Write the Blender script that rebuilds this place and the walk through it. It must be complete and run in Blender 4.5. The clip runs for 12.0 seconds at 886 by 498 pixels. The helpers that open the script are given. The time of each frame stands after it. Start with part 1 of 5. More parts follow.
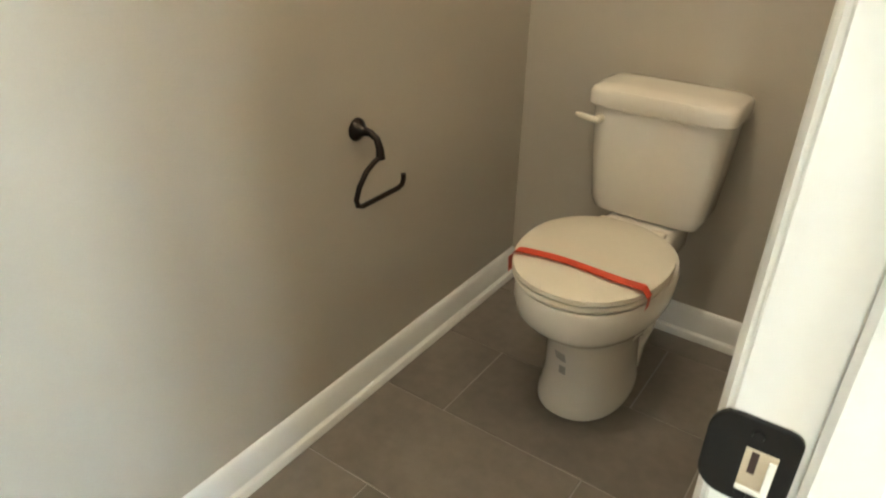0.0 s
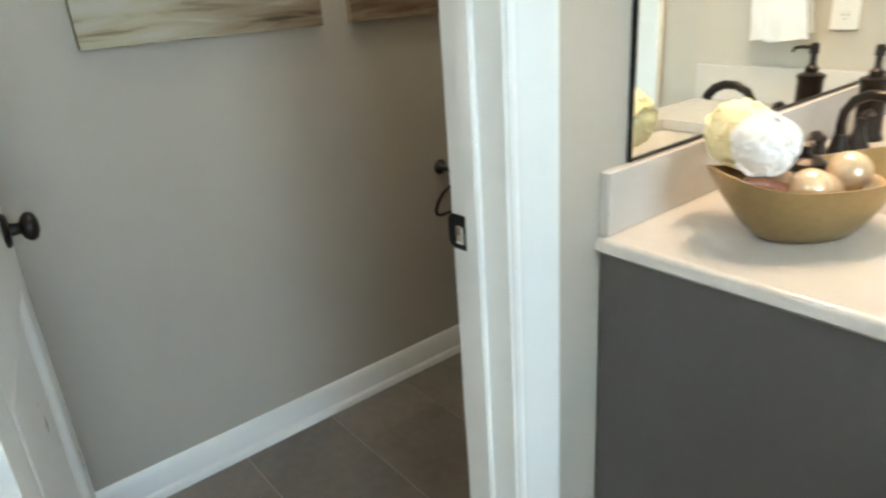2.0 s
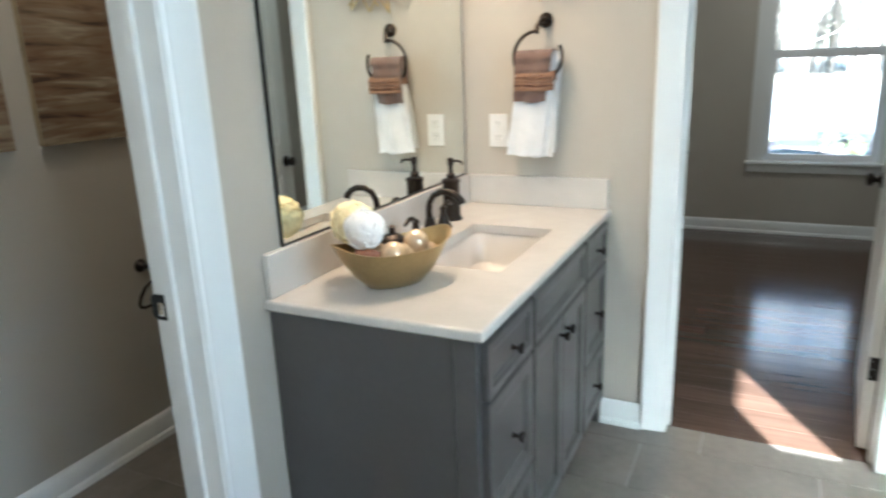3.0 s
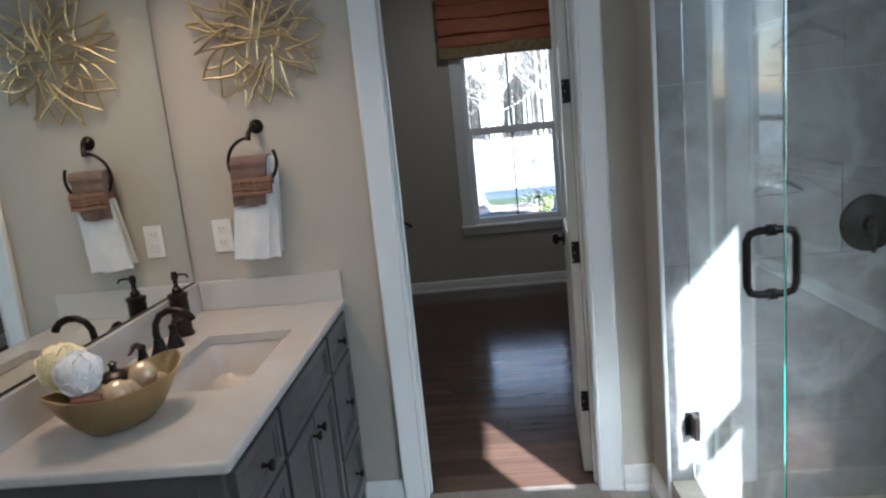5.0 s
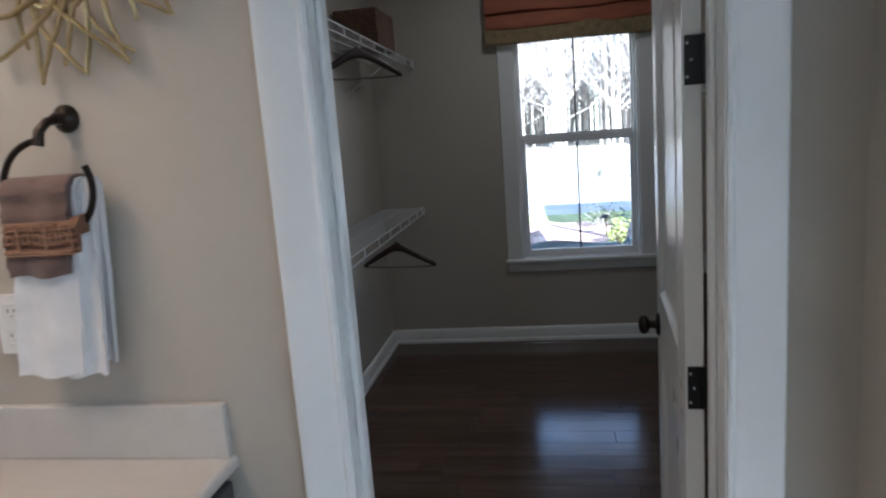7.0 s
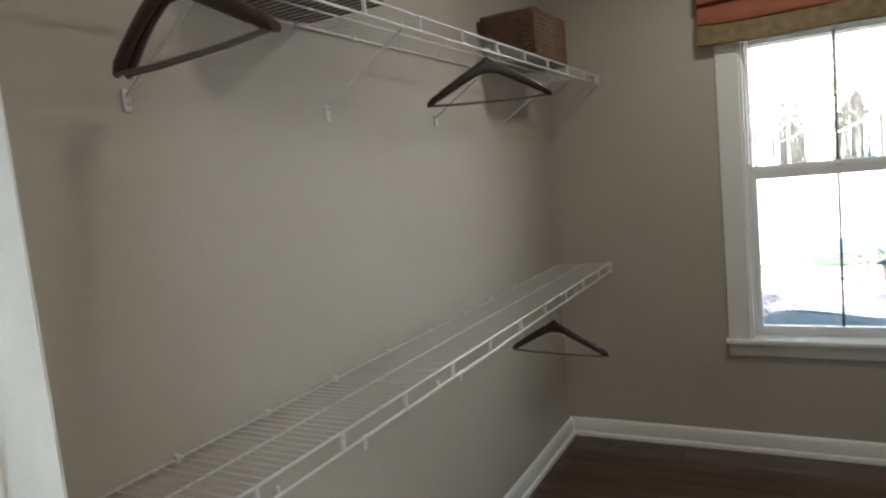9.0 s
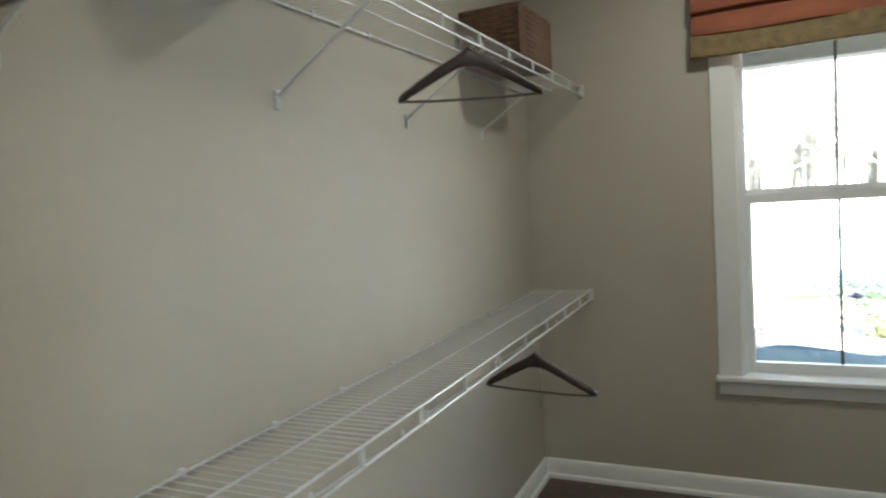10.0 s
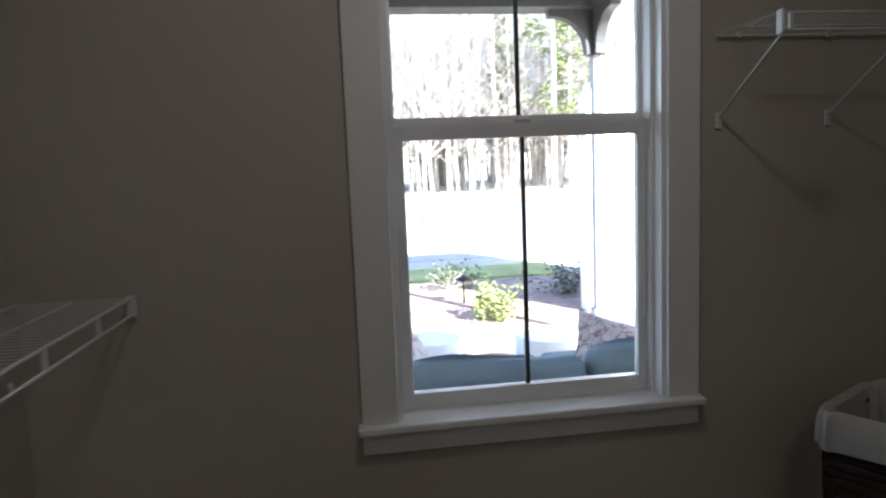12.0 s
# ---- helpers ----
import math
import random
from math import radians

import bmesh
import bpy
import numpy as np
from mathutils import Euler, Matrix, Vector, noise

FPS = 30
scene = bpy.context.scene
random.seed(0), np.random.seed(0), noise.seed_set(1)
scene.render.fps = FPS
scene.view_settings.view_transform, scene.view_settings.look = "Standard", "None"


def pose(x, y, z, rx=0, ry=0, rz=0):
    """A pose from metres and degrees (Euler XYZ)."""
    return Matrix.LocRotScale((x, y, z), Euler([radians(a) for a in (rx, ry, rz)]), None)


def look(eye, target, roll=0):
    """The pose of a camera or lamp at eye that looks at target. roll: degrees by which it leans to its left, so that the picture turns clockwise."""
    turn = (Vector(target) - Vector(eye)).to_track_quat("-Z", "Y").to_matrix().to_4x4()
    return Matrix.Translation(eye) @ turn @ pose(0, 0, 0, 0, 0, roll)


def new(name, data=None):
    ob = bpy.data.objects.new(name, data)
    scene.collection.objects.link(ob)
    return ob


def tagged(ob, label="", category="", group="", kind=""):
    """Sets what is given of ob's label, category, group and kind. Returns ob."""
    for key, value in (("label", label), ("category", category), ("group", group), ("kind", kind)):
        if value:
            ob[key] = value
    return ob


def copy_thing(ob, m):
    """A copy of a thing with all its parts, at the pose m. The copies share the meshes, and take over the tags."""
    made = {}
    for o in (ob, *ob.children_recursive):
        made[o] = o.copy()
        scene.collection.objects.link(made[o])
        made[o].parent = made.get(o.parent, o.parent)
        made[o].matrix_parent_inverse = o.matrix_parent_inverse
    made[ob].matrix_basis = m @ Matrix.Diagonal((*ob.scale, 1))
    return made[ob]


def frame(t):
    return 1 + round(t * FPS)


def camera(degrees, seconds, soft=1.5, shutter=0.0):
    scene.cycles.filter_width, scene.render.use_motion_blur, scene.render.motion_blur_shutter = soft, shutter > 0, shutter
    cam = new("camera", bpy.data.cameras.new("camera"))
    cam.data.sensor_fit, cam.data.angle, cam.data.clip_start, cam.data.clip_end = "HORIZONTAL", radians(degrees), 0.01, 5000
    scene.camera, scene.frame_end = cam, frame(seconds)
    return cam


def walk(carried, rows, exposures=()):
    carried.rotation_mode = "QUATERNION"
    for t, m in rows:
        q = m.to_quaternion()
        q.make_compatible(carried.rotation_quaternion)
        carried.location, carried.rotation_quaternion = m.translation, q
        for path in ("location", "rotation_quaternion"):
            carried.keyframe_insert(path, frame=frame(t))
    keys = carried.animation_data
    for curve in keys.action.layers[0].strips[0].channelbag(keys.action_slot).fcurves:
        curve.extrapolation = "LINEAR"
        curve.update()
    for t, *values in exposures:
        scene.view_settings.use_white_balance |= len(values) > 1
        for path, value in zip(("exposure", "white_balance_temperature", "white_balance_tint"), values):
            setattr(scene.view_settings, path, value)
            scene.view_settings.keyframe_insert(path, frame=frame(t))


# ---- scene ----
cam = camera(67.5, 12.0, soft=2.1, shutter=0.3)
PATH = [
    (0, (-0.104, -1.792, 1.206), (-1.103, -0.359, 0.232), 1.1),
    (0.5, (-0.045, -1.808, 1.257), (-1.148, -0.396, 0.367), -1.6),
    (1, (0.225, -1.887, 1.286), (-1.284, -0.774, 0.589), -6.9),
    (1.5, (0.482, -2.01, 1.316), (-1.174, -1.18, 0.562), -5.7),
    (1.8, (0.59, -2.092, 1.314), (-0.964, -1.076, 0.57), -5.0),
    (2, (0.68, -2.132, 1.313), (-0.782, -0.99, 0.566), -4.1),
    (2.5, (0.931, -2.309, 1.385), (-0.31, -0.854, 0.799), -3.4),
    (3, (1.088, -2.462, 1.43), (0.238, -0.733, 0.895), -2.3),
    (3.5, (1.16, -2.6, 1.399), (0.724, -0.72, 0.873), -3.5),
    (5.5, (1.125, -2.326, 1.54), (1.004, -0.361, 1.189), -5.7),
    (5.6, (1.108, -2.254, 1.526), (0.987, -0.288, 1.174), -5.7),
    (6, (1.158, -1.99, 1.527), (0.971, -0.036, 1.143), -4.9),
    (6.5, (1.189, -1.6, 1.512), (0.95, 0.355, 1.163), -4.4),
    (8.5, (1.318, -0.231, 1.458), (0.561, 1.593, 1.138), -5.4),
    (9, (1.306, -0.149, 1.533), (0.353, 1.597, 1.323), -5.6),
    (9.5, (1.25, -0.07, 1.539), (0.225, 1.642, 1.401), -4.8),
    (10, (1.132, 0.135, 1.491), (0.279, 1.938, 1.341), -3.8),
    (10.5, (1.113, 0.45, 1.418), (0.532, 2.355, 1.243), -3.4),
    (11, (1.024, 0.808, 1.374), (0.643, 2.761, 1.169), -2.1),
    (11.2, (0.989, 0.971, 1.372), (0.767, 2.944, 1.132), -1.9),
    (11.5, (0.987, 1.191, 1.347), (0.968, 3.175, 1.097), -1.9),
    (12, (0.953, 1.603, 1.287), (1.233, 3.569, 1.054), -2.3),
]
EXPOSURES = [
    (0.0, 5.45, 6300, 1), (0.5, 5.5, 6300, 2), (1.0, 4.9, 6350, 5), (1.5, 4.4, 6100, 4), (2.0, 4.35, 5650, 0), (2.5, 4.25, 5300, -3),
    (3.0, 4.0, 5250, 2), (3.5, 3.72, 5200, 5), (5.5, 2.7, 5050, 9), (6.5, 2.8, 4950, 10), (8.5, 3.4, 5850, 11), (9.5, 4.4, 5750, 1),
    (10.5, 4.05, 5650, 3), (12.0, 2.88, 5600, 13),
]
walk(cam, [(t, look(eye, target, roll)) for t, eye, target, roll in PATH], EXPOSURES)

# ---- daylight and lamps ----
SUN_DIR = Vector((-0.55, 1.0, -0.632)).normalized()
world = bpy.data.worlds.new("sky")
scene.world = world
world.use_nodes = True
wn = world.node_tree
sky = wn.nodes.new("ShaderNodeTexSky")
sky.sky_type = "NISHITA"
sky.sun_disc = False
sky.sun_elevation = math.asin(-SUN_DIR.z)
sky.sun_rotation = math.atan2(-SUN_DIR.x, -SUN_DIR.y)
wn.links.new(sky.outputs[0], wn.nodes["Background"].inputs[0])
wn.nodes["Background"].inputs[1].default_value = 0.115
sun_data = bpy.data.lights.new("sun", "SUN")
sun_data.energy, sun_data.angle, sun_data.color = 5.0, radians(0.5), (1.0, 0.94, 0.85)
sun_ob = new("sun", sun_data)
sun_ob.matrix_world = look((0, 0, 20), Vector((0, 0, 20)) + SUN_DIR)


def area(name, eye, target, sx, sy, watts, colour):
    d = bpy.data.lights.new(name, "AREA")
    d.shape, d.size, d.size_y, d.energy, d.color = "RECTANGLE", sx, sy, watts, colour
    d.spread = radians(125)
    o = new(name, d)
    o.matrix_world = look(eye, target)
    return o


area("window_light_bath", (2.9, -2.0, 1.6), (1.3, -0.6, 0.3), 0.56, 1.3, 0.6, (0.76, 0.88, 1.0))
area("window_light_bath", (2.9, -2.77, 1.6), (1.4, -1.5, 0.2), 0.58, 1.3, 0.2, (0.76, 0.88, 1.0))
area("vanity_lamp", (0.14, -0.62, 2.26), (0.3, -0.6, 0), 0.7, 0.08, 0.75, (1.0, 0.66, 0.4))


def bulb(name, at, watts, colour):
    d = bpy.data.lights.new(name, "POINT")
    d.energy, d.color, d.shadow_soft_size = watts, colour, 0.06
    new(name, d).location = at


# unseen fill lamp, added to brighten the vanity's end panel and counter from the south
bulb("bath_lamp", (0.4, -3.85, 2.55), 2.0, (1.0, 0.97, 0.92))
bulb("toilet_room_lamp", (-0.6, -1.15, 2.55), 0.78, (1.0, 0.8, 0.6))
CLOSET_LAMPS = ((1.25, 0.72, 0.34), (1.25, 2.43, 0.6))
for lamp_x, lamp_y, watts in CLOSET_LAMPS:
    d = bpy.data.lights.new("closet_lamp", "AREA")
    d.shape, d.size, d.energy, d.color = "DISK", 0.19, watts, (1.0, 0.9, 0.74)
    new("closet_lamp", d).location = (lamp_x, lamp_y, 2.715)


# ---- materials ----
def surf(name, colour, rough=0.5, metal=0.0, var=0.12, scale=3.0, fine=60.0, bump=0.0, tint=None, coat=0.0, stretch=(1, 1, 1), objvar=0.0, sheen=0.0, rvar=0.08):
    m = bpy.data.materials.new(name)
    m.use_nodes = True
    nt = m.node_tree
    N, L = nt.nodes, nt.links
    b = N["Principled BSDF"]
    geo = N.new("ShaderNodeNewGeometry")
    mp = N.new("ShaderNodeMapping")
    mp.inputs["Scale"].default_value = stretch
    L.new(geo.outputs["Position"], mp.inputs["Vector"])
    vec = mp.outputs["Vector"]
    if objvar:
        info = N.new("ShaderNodeObjectInfo")
        add = N.new("ShaderNodeVectorMath")
        add.operation = "MULTIPLY_ADD"
        L.new(info.outputs["Random"], add.inputs[0])
        add.inputs[1].default_value = (31, 17, 23)
        L.new(vec, add.inputs[2])
        vec = add.outputs[0]
    n1 = N.new("ShaderNodeTexNoise")
    n1.inputs["Scale"].default_value, n1.inputs["Detail"].default_value = scale, 5
    n2 = N.new("ShaderNodeTexNoise")
    n2.inputs["Scale"].default_value, n2.inputs["Detail"].default_value = fine, 3
    L.new(vec, n1.inputs["Vector"])
    L.new(vec, n2.inputs["Vector"])
    mixn = N.new("ShaderNodeMath")
    mixn.operation = "MULTIPLY_ADD"
    mixn.inputs[1].default_value = 0.35
    L.new(n2.outputs[0], mixn.inputs[0])
    sc = N.new("ShaderNodeMath")
    sc.operation = "MULTIPLY"
    sc.inputs[1].default_value = 0.65
    L.new(n1.outputs[0], sc.inputs[0])
    L.new(sc.outputs[0], mixn.inputs[2])
    ramp = N.new("ShaderNodeValToRGB")
    c = Vector(colour)
    lo = tint if tint else tuple(c * (1 - var))
    hi = tuple(min(0.95, v) for v in c * (1 + var))
    ramp.color_ramp.elements[0].position, ramp.color_ramp.elements[1].position = 0.32, 0.68
    ramp.color_ramp.elements[0].color = (*lo, 1)
    ramp.color_ramp.elements[1].color = (*hi, 1)
    L.new(mixn.outputs[0], ramp.inputs[0])
    out = ramp.outputs[0]
    if objvar:
        hsv = N.new("ShaderNodeHueSaturation")
        mr = N.new("ShaderNodeMapRange")
        mr.inputs["To Min"].default_value, mr.inputs["To Max"].default_value = 1 - objvar, 1 + objvar
        L.new(info.outputs["Random"], mr.inputs["Value"])
        L.new(mr.outputs[0], hsv.inputs["Value"])
        L.new(out, hsv.inputs["Color"])
        out = hsv.outputs[0]
    L.new(out, b.inputs["Base Color"])
    rr = N.new("ShaderNodeMapRange")
    rr.inputs["To Min"].default_value, rr.inputs["To Max"].default_value = max(0.02, rough - rvar), min(1, rough + rvar)
    L.new(n1.outputs[0], rr.inputs["Value"])
    L.new(rr.outputs[0], b.inputs["Roughness"])
    b.inputs["Metallic"].default_value = metal
    b.inputs["Coat Weight"].default_value = coat
    b.inputs["Coat Roughness"].default_value = 0.08
    b.inputs["Sheen Weight"].default_value = sheen
    if bump:
        bp = N.new("ShaderNodeBump")
        bp.inputs["Strength"].default_value, bp.inputs["Distance"].default_value = bump, 0.004
        L.new(n2.outputs[0], bp.inputs["Height"])
        L.new(bp.outputs[0], b.inputs["Normal"])
    return m


def veined(name, base, vein, rough, scale, width):
    """Polished stone with thin pale veins."""
    m = surf(name, base, rough, var=0.22, scale=scale, fine=scale * 9, rvar=0.03)
    nt = m.node_tree
    N, L = nt.nodes, nt.links
    b = N["Principled BSDF"]
    src = b.inputs["Base Color"].links[0].from_socket
    geo = N.new("ShaderNodeNewGeometry")
    nz = N.new("ShaderNodeTexNoise")
    nz.inputs["Scale"].default_value, nz.inputs["Detail"].default_value, nz.inputs["Distortion"].default_value = scale * 0.7, 6, 0.7
    L.new(geo.outputs["Position"], nz.inputs["Vector"])
    rp = N.new("ShaderNodeValToRGB")
    e = rp.color_ramp.elements
    e[0].position, e[0].color = 0.5 - width, (0, 0, 0, 1)
    e[1].position, e[1].color = 0.5 + width, (0, 0, 0, 1)
    mid = e.new(0.5)
    mid.color = (1, 1, 1, 1)
    L.new(nz.outputs[0], rp.inputs[0])
    mx = N.new("ShaderNodeMix")
    mx.data_type = "RGBA"
    L.new(rp.outputs[0], mx.inputs[0])
    L.new(src, mx.inputs[6])
    mx.inputs[7].default_value = (*vein, 1)
    L.new(mx.outputs[2], b.inputs["Base Color"])
    return m


def glass(name, tint, rough=0.0):
    m = bpy.data.materials.new(name)
    m.use_nodes = True
    b = m.node_tree.nodes["Principled BSDF"]
    b.inputs["Base Color"].default_value = (*tint, 1)
    b.inputs["Roughness"].default_value = rough
    b.inputs["Transmission Weight"].default_value = 1.0
    b.inputs["IOR"].default_value = 1.45
    return m


def mirror_mat():
    m = bpy.data.materials.new("silvered mirror")
    m.use_nodes = True
    b = m.node_tree.nodes["Principled BSDF"]
    b.inputs["Base Color"].default_value = (0.86, 0.9, 0.87, 1)
    b.inputs["Metallic"].default_value = 1
    b.inputs["Roughness"].default_value = 0.015
    return m


def painting_mat():
    """Streaky abstract brushwork: pale left, rust and umber right, in horizontal strokes."""
    m = bpy.data.materials.new("abstract brushwork")
    m.use_nodes = True
    nt = m.node_tree
    N, L = nt.nodes, nt.links
    b = N["Principled BSDF"]
    b.inputs["Roughness"].default_value = 0.55
    geo = N.new("ShaderNodeNewGeometry")
    mp = N.new("ShaderNodeMapping")
    mp.inputs["Scale"].default_value = (1, 2.2, 17)
    L.new(geo.outputs["Position"], mp.inputs["Vector"])
    nz = N.new("ShaderNodeTexNoise")
    nz.inputs["Scale"].default_value, nz.inputs["Detail"].default_value, nz.inputs["Distortion"].default_value = 2.0, 7, 0.6
    L.new(mp.outputs[0], nz.inputs["Vector"])
    big = N.new("ShaderNodeTexNoise")
    big.inputs["Scale"].default_value, big.inputs["Detail"].default_value = 2.6, 2
    L.new(geo.outputs["Position"], big.inputs["Vector"])
    pale = N.new("ShaderNodeValToRGB")
    e = pale.color_ramp.elements
    e[0].position, e[0].color = 0.3, (0.16, 0.13, 0.07, 1)
    e[1].position, e[1].color = 0.66, (0.45, 0.43, 0.36, 1)
    k = e.new(0.45)
    k.color = (0.4, 0.36, 0.24, 1)
    dark = N.new("ShaderNodeValToRGB")
    e = dark.color_ramp.elements
    e[0].position, e[0].color = 0.3, (0.05, 0.03, 0.02, 1)
    e[1].position, e[1].color = 0.72, (0.42, 0.36, 0.24, 1)
    k = e.new(0.45)
    k.color = (0.19, 0.11, 0.06, 1)
    k = e.new(0.56)
    k.color = (0.22, 0.16, 0.1, 1)
    L.new(nz.outputs[0], pale.inputs[0])
    L.new(nz.outputs[0], dark.inputs[0])
    sep = N.new("ShaderNodeSeparateXYZ")
    L.new(geo.outputs["Position"], sep.inputs[0])
    mr = N.new("ShaderNodeMapRange")
    mr.inputs["From Min"].default_value, mr.inputs["From Max"].default_value = -1.7, -1.05
    L.new(sep.outputs["Y"], mr.inputs["Value"])
    add = N.new("ShaderNodeMath")
    add.operation = "MULTIPLY_ADD"
    L.new(big.outputs[0], add.inputs[0])
    add.inputs[1].default_value = 1.2
    L.new(mr.outputs[0], add.inputs[2])
    sub = N.new("ShaderNodeMath")
    sub.operation = "SUBTRACT"
    sub.use_clamp = True
    L.new(add.outputs[0], sub.inputs[0])
    sub.inputs[1].default_value = 0.6
    mx = N.new("ShaderNodeMix")
    mx.data_type = "RGBA"
    L.new(sub.outputs[0], mx.inputs[0])
    L.new(pale.outputs[0], mx.inputs[6])
    L.new(dark.outputs[0], mx.inputs[7])
    L.new(mx.outputs[2], b.inputs["Base Color"])
    bp = N.new("ShaderNodeBump")
    bp.inputs["Strength"].default_value, bp.inputs["Distance"].default_value = 0.5, 0.003
    L.new(nz.outputs[0], bp.inputs["Height"])
    L.new(bp.outputs[0], b.inputs["Normal"])
    return m


WALL = surf("greige wall paint", (0.47, 0.43, 0.365), 0.55, var=0.035, scale=1.5, fine=240, bump=0.06)
CEIL = surf("white ceiling paint", (0.78, 0.77, 0.74), 0.8, var=0.03, fine=180, bump=0.1)
TRIM = surf("white semi-gloss trim paint", (0.8, 0.8, 0.78), 0.3, var=0.012, scale=3, fine=120, bump=0.02, rvar=0.02)
DOORW = surf("white door paint", (0.78, 0.78, 0.75), 0.3, var=0.02, scale=4, fine=120, bump=0.03)
TILE = surf("taupe porcelain floor tile", (0.2, 0.175, 0.15), 0.32, var=0.2, scale=4, fine=30, objvar=0.08, bump=0.03)
GROUT = surf("pale floor grout", (0.36, 0.34, 0.31), 0.8, fine=120, bump=0.1)
PLANK = surf("dark walnut floor plank", (0.092, 0.054, 0.038), 0.16, var=0.3, scale=5, fine=26, objvar=0.14, stretch=(0.2, 3, 1), bump=0.02, rvar=0.04)
GAP = surf("dark floor joint", (0.012, 0.008, 0.006), 0.7)
MARBLE = veined("polished grey shower tile", (0.235, 0.23, 0.222), (0.33, 0.325, 0.315), 0.045, 3.0, 0.08)
MOSAIC = surf("beige shower floor mosaic", (0.42, 0.37, 0.3), 0.35, var=0.15, scale=9, fine=50, objvar=0.1)
CURB = veined("curb stone", (0.5, 0.45, 0.37), (0.62, 0.58, 0.5), 0.25, 5, 0.05)
QUARTZ = surf("white quartz top", (0.56, 0.53, 0.49), 0.22, var=0.04, scale=14, fine=160, rvar=0.03)
CHINA = surf("white vitreous china", (0.76, 0.71, 0.63), 0.1, var=0.02, scale=2, rvar=0.03, coat=0.4)
SINKW = surf("biscuit sink glaze", (0.6, 0.56, 0.51), 0.22, var=0.02, scale=2, rvar=0.03)
SEATM = surf("bone plastic seat", (0.78, 0.72, 0.6), 0.22, var=0.02, scale=2, rvar=0.03)
CABINET = surf("charcoal grey cabinet paint", (0.09, 0.083, 0.079), 0.34, var=0.08, scale=5, fine=60, bump=0.03)
BRONZE = surf("oil-rubbed bronze", (0.03, 0.023, 0.019), 0.34, metal=0.75, var=0.3, scale=9, fine=70)
BLACKM = surf("matt black metal", (0.018, 0.018, 0.018), 0.4, metal=0.5, var=0.2)
NICKEL = surf("brushed steel", (0.5, 0.5, 0.5), 0.3, metal=1, var=0.1)
GOLD = surf("aged brass", (0.5, 0.4, 0.22), 0.42, metal=0.9, var=0.2, scale=14, fine=90)
BOWLG = surf("hammered champagne brass", (0.36, 0.26, 0.12), 0.4, metal=0.7, var=0.15, scale=9, fine=110, bump=0.12)
MIRROR = mirror_mat()
PANE = glass("clear window glass", (0.98, 0.99, 0.99))
SHGLASS = glass("pale green shower glass", (0.93, 0.98, 0.965))
GEDGE = surf("green glass edge", (0.1, 0.62, 0.42), 0.12, var=0.1, scale=6)
TOWELW = surf("white terry cloth", (0.82, 0.82, 0.82), 0.95, var=0.05, scale=30, fine=420, bump=0.9, sheen=0.4)
TOWELB = surf("brown terry cloth", (0.16, 0.1, 0.08), 0.95, var=0.12, scale=30, fine=420, bump=0.9, sheen=0.3)
BAND = surf("rust woven band", (0.23, 0.125, 0.078), 0.85, var=0.1, scale=40, fine=400, bump=0.4)
BANDL = surf("tan band embroidery", (0.33, 0.195, 0.12), 0.85, var=0.1, scale=40, fine=400, bump=0.4)
RED = surf("red plastic strap", (0.62, 0.07, 0.03), 0.45, var=0.1, scale=20)
PAPER = surf("grey sticker print", (0.34, 0.32, 0.28), 0.6)
PLATE = surf("white switch plate", (0.8, 0.8, 0.78), 0.3, var=0.01)
STRIKEBOX = surf("cream latch box plastic", (0.5, 0.43, 0.32), 0.5, var=0.1, scale=60)
SLOT = surf("dark slot", (0.03, 0.03, 0.03), 0.6)
CANVAS = painting_mat()
CANVASE = surf("canvas edge", (0.42, 0.33, 0.2), 0.8, var=0.25, scale=12)
POUFY = surf("yellow net sponge", (0.92, 0.8, 0.5), 0.95, var=0.06, scale=50, fine=200)
POUFW = surf("white net sponge", (0.9, 0.87, 0.83), 0.95, var=0.04, scale=50, fine=200)
PEARL = surf("pearl bath ball", (0.66, 0.5, 0.32), 0.15, metal=0.25, var=0.3, scale=22, coat=0.5)
HANGBAR = surf("grey-brown dowel", (0.13, 0.1, 0.085), 0.4, var=0.2)
WALNUT = surf("dark walnut hanger", (0.045, 0.023, 0.018), 0.42, var=0.3, scale=9, fine=70, coat=0.08)
BRUSHW = surf("reddish brush wood", (0.26, 0.1, 0.05), 0.35, var=0.2, scale=12)
WIRE = surf("white vinyl-coated wire", (0.66, 0.66, 0.65), 0.3, var=0.02)
WICKER = surf("brown seagrass", (0.14, 0.078, 0.047), 0.75, var=0.4, scale=30, fine=140, bump=0.6)
WICKERD = surf("dark brown wicker", (0.035, 0.022, 0.017), 0.6, var=0.4, scale=30, fine=140, bump=0.6)
LINER = surf("cream cotton liner", (0.42, 0.395, 0.36), 0.9, var=0.08, scale=12, fine=260, bump=0.3)
SHADE = surf("burnt orange linen", (0.3, 0.095, 0.045), 0.75, var=0.2, scale=8, fine=190, bump=0.3, stretch=(1, 1, 3))
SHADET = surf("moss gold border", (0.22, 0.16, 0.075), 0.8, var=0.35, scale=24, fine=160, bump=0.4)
VINYL = surf("white vinyl sash", (0.78, 0.78, 0.78), 0.35, var=0.02)
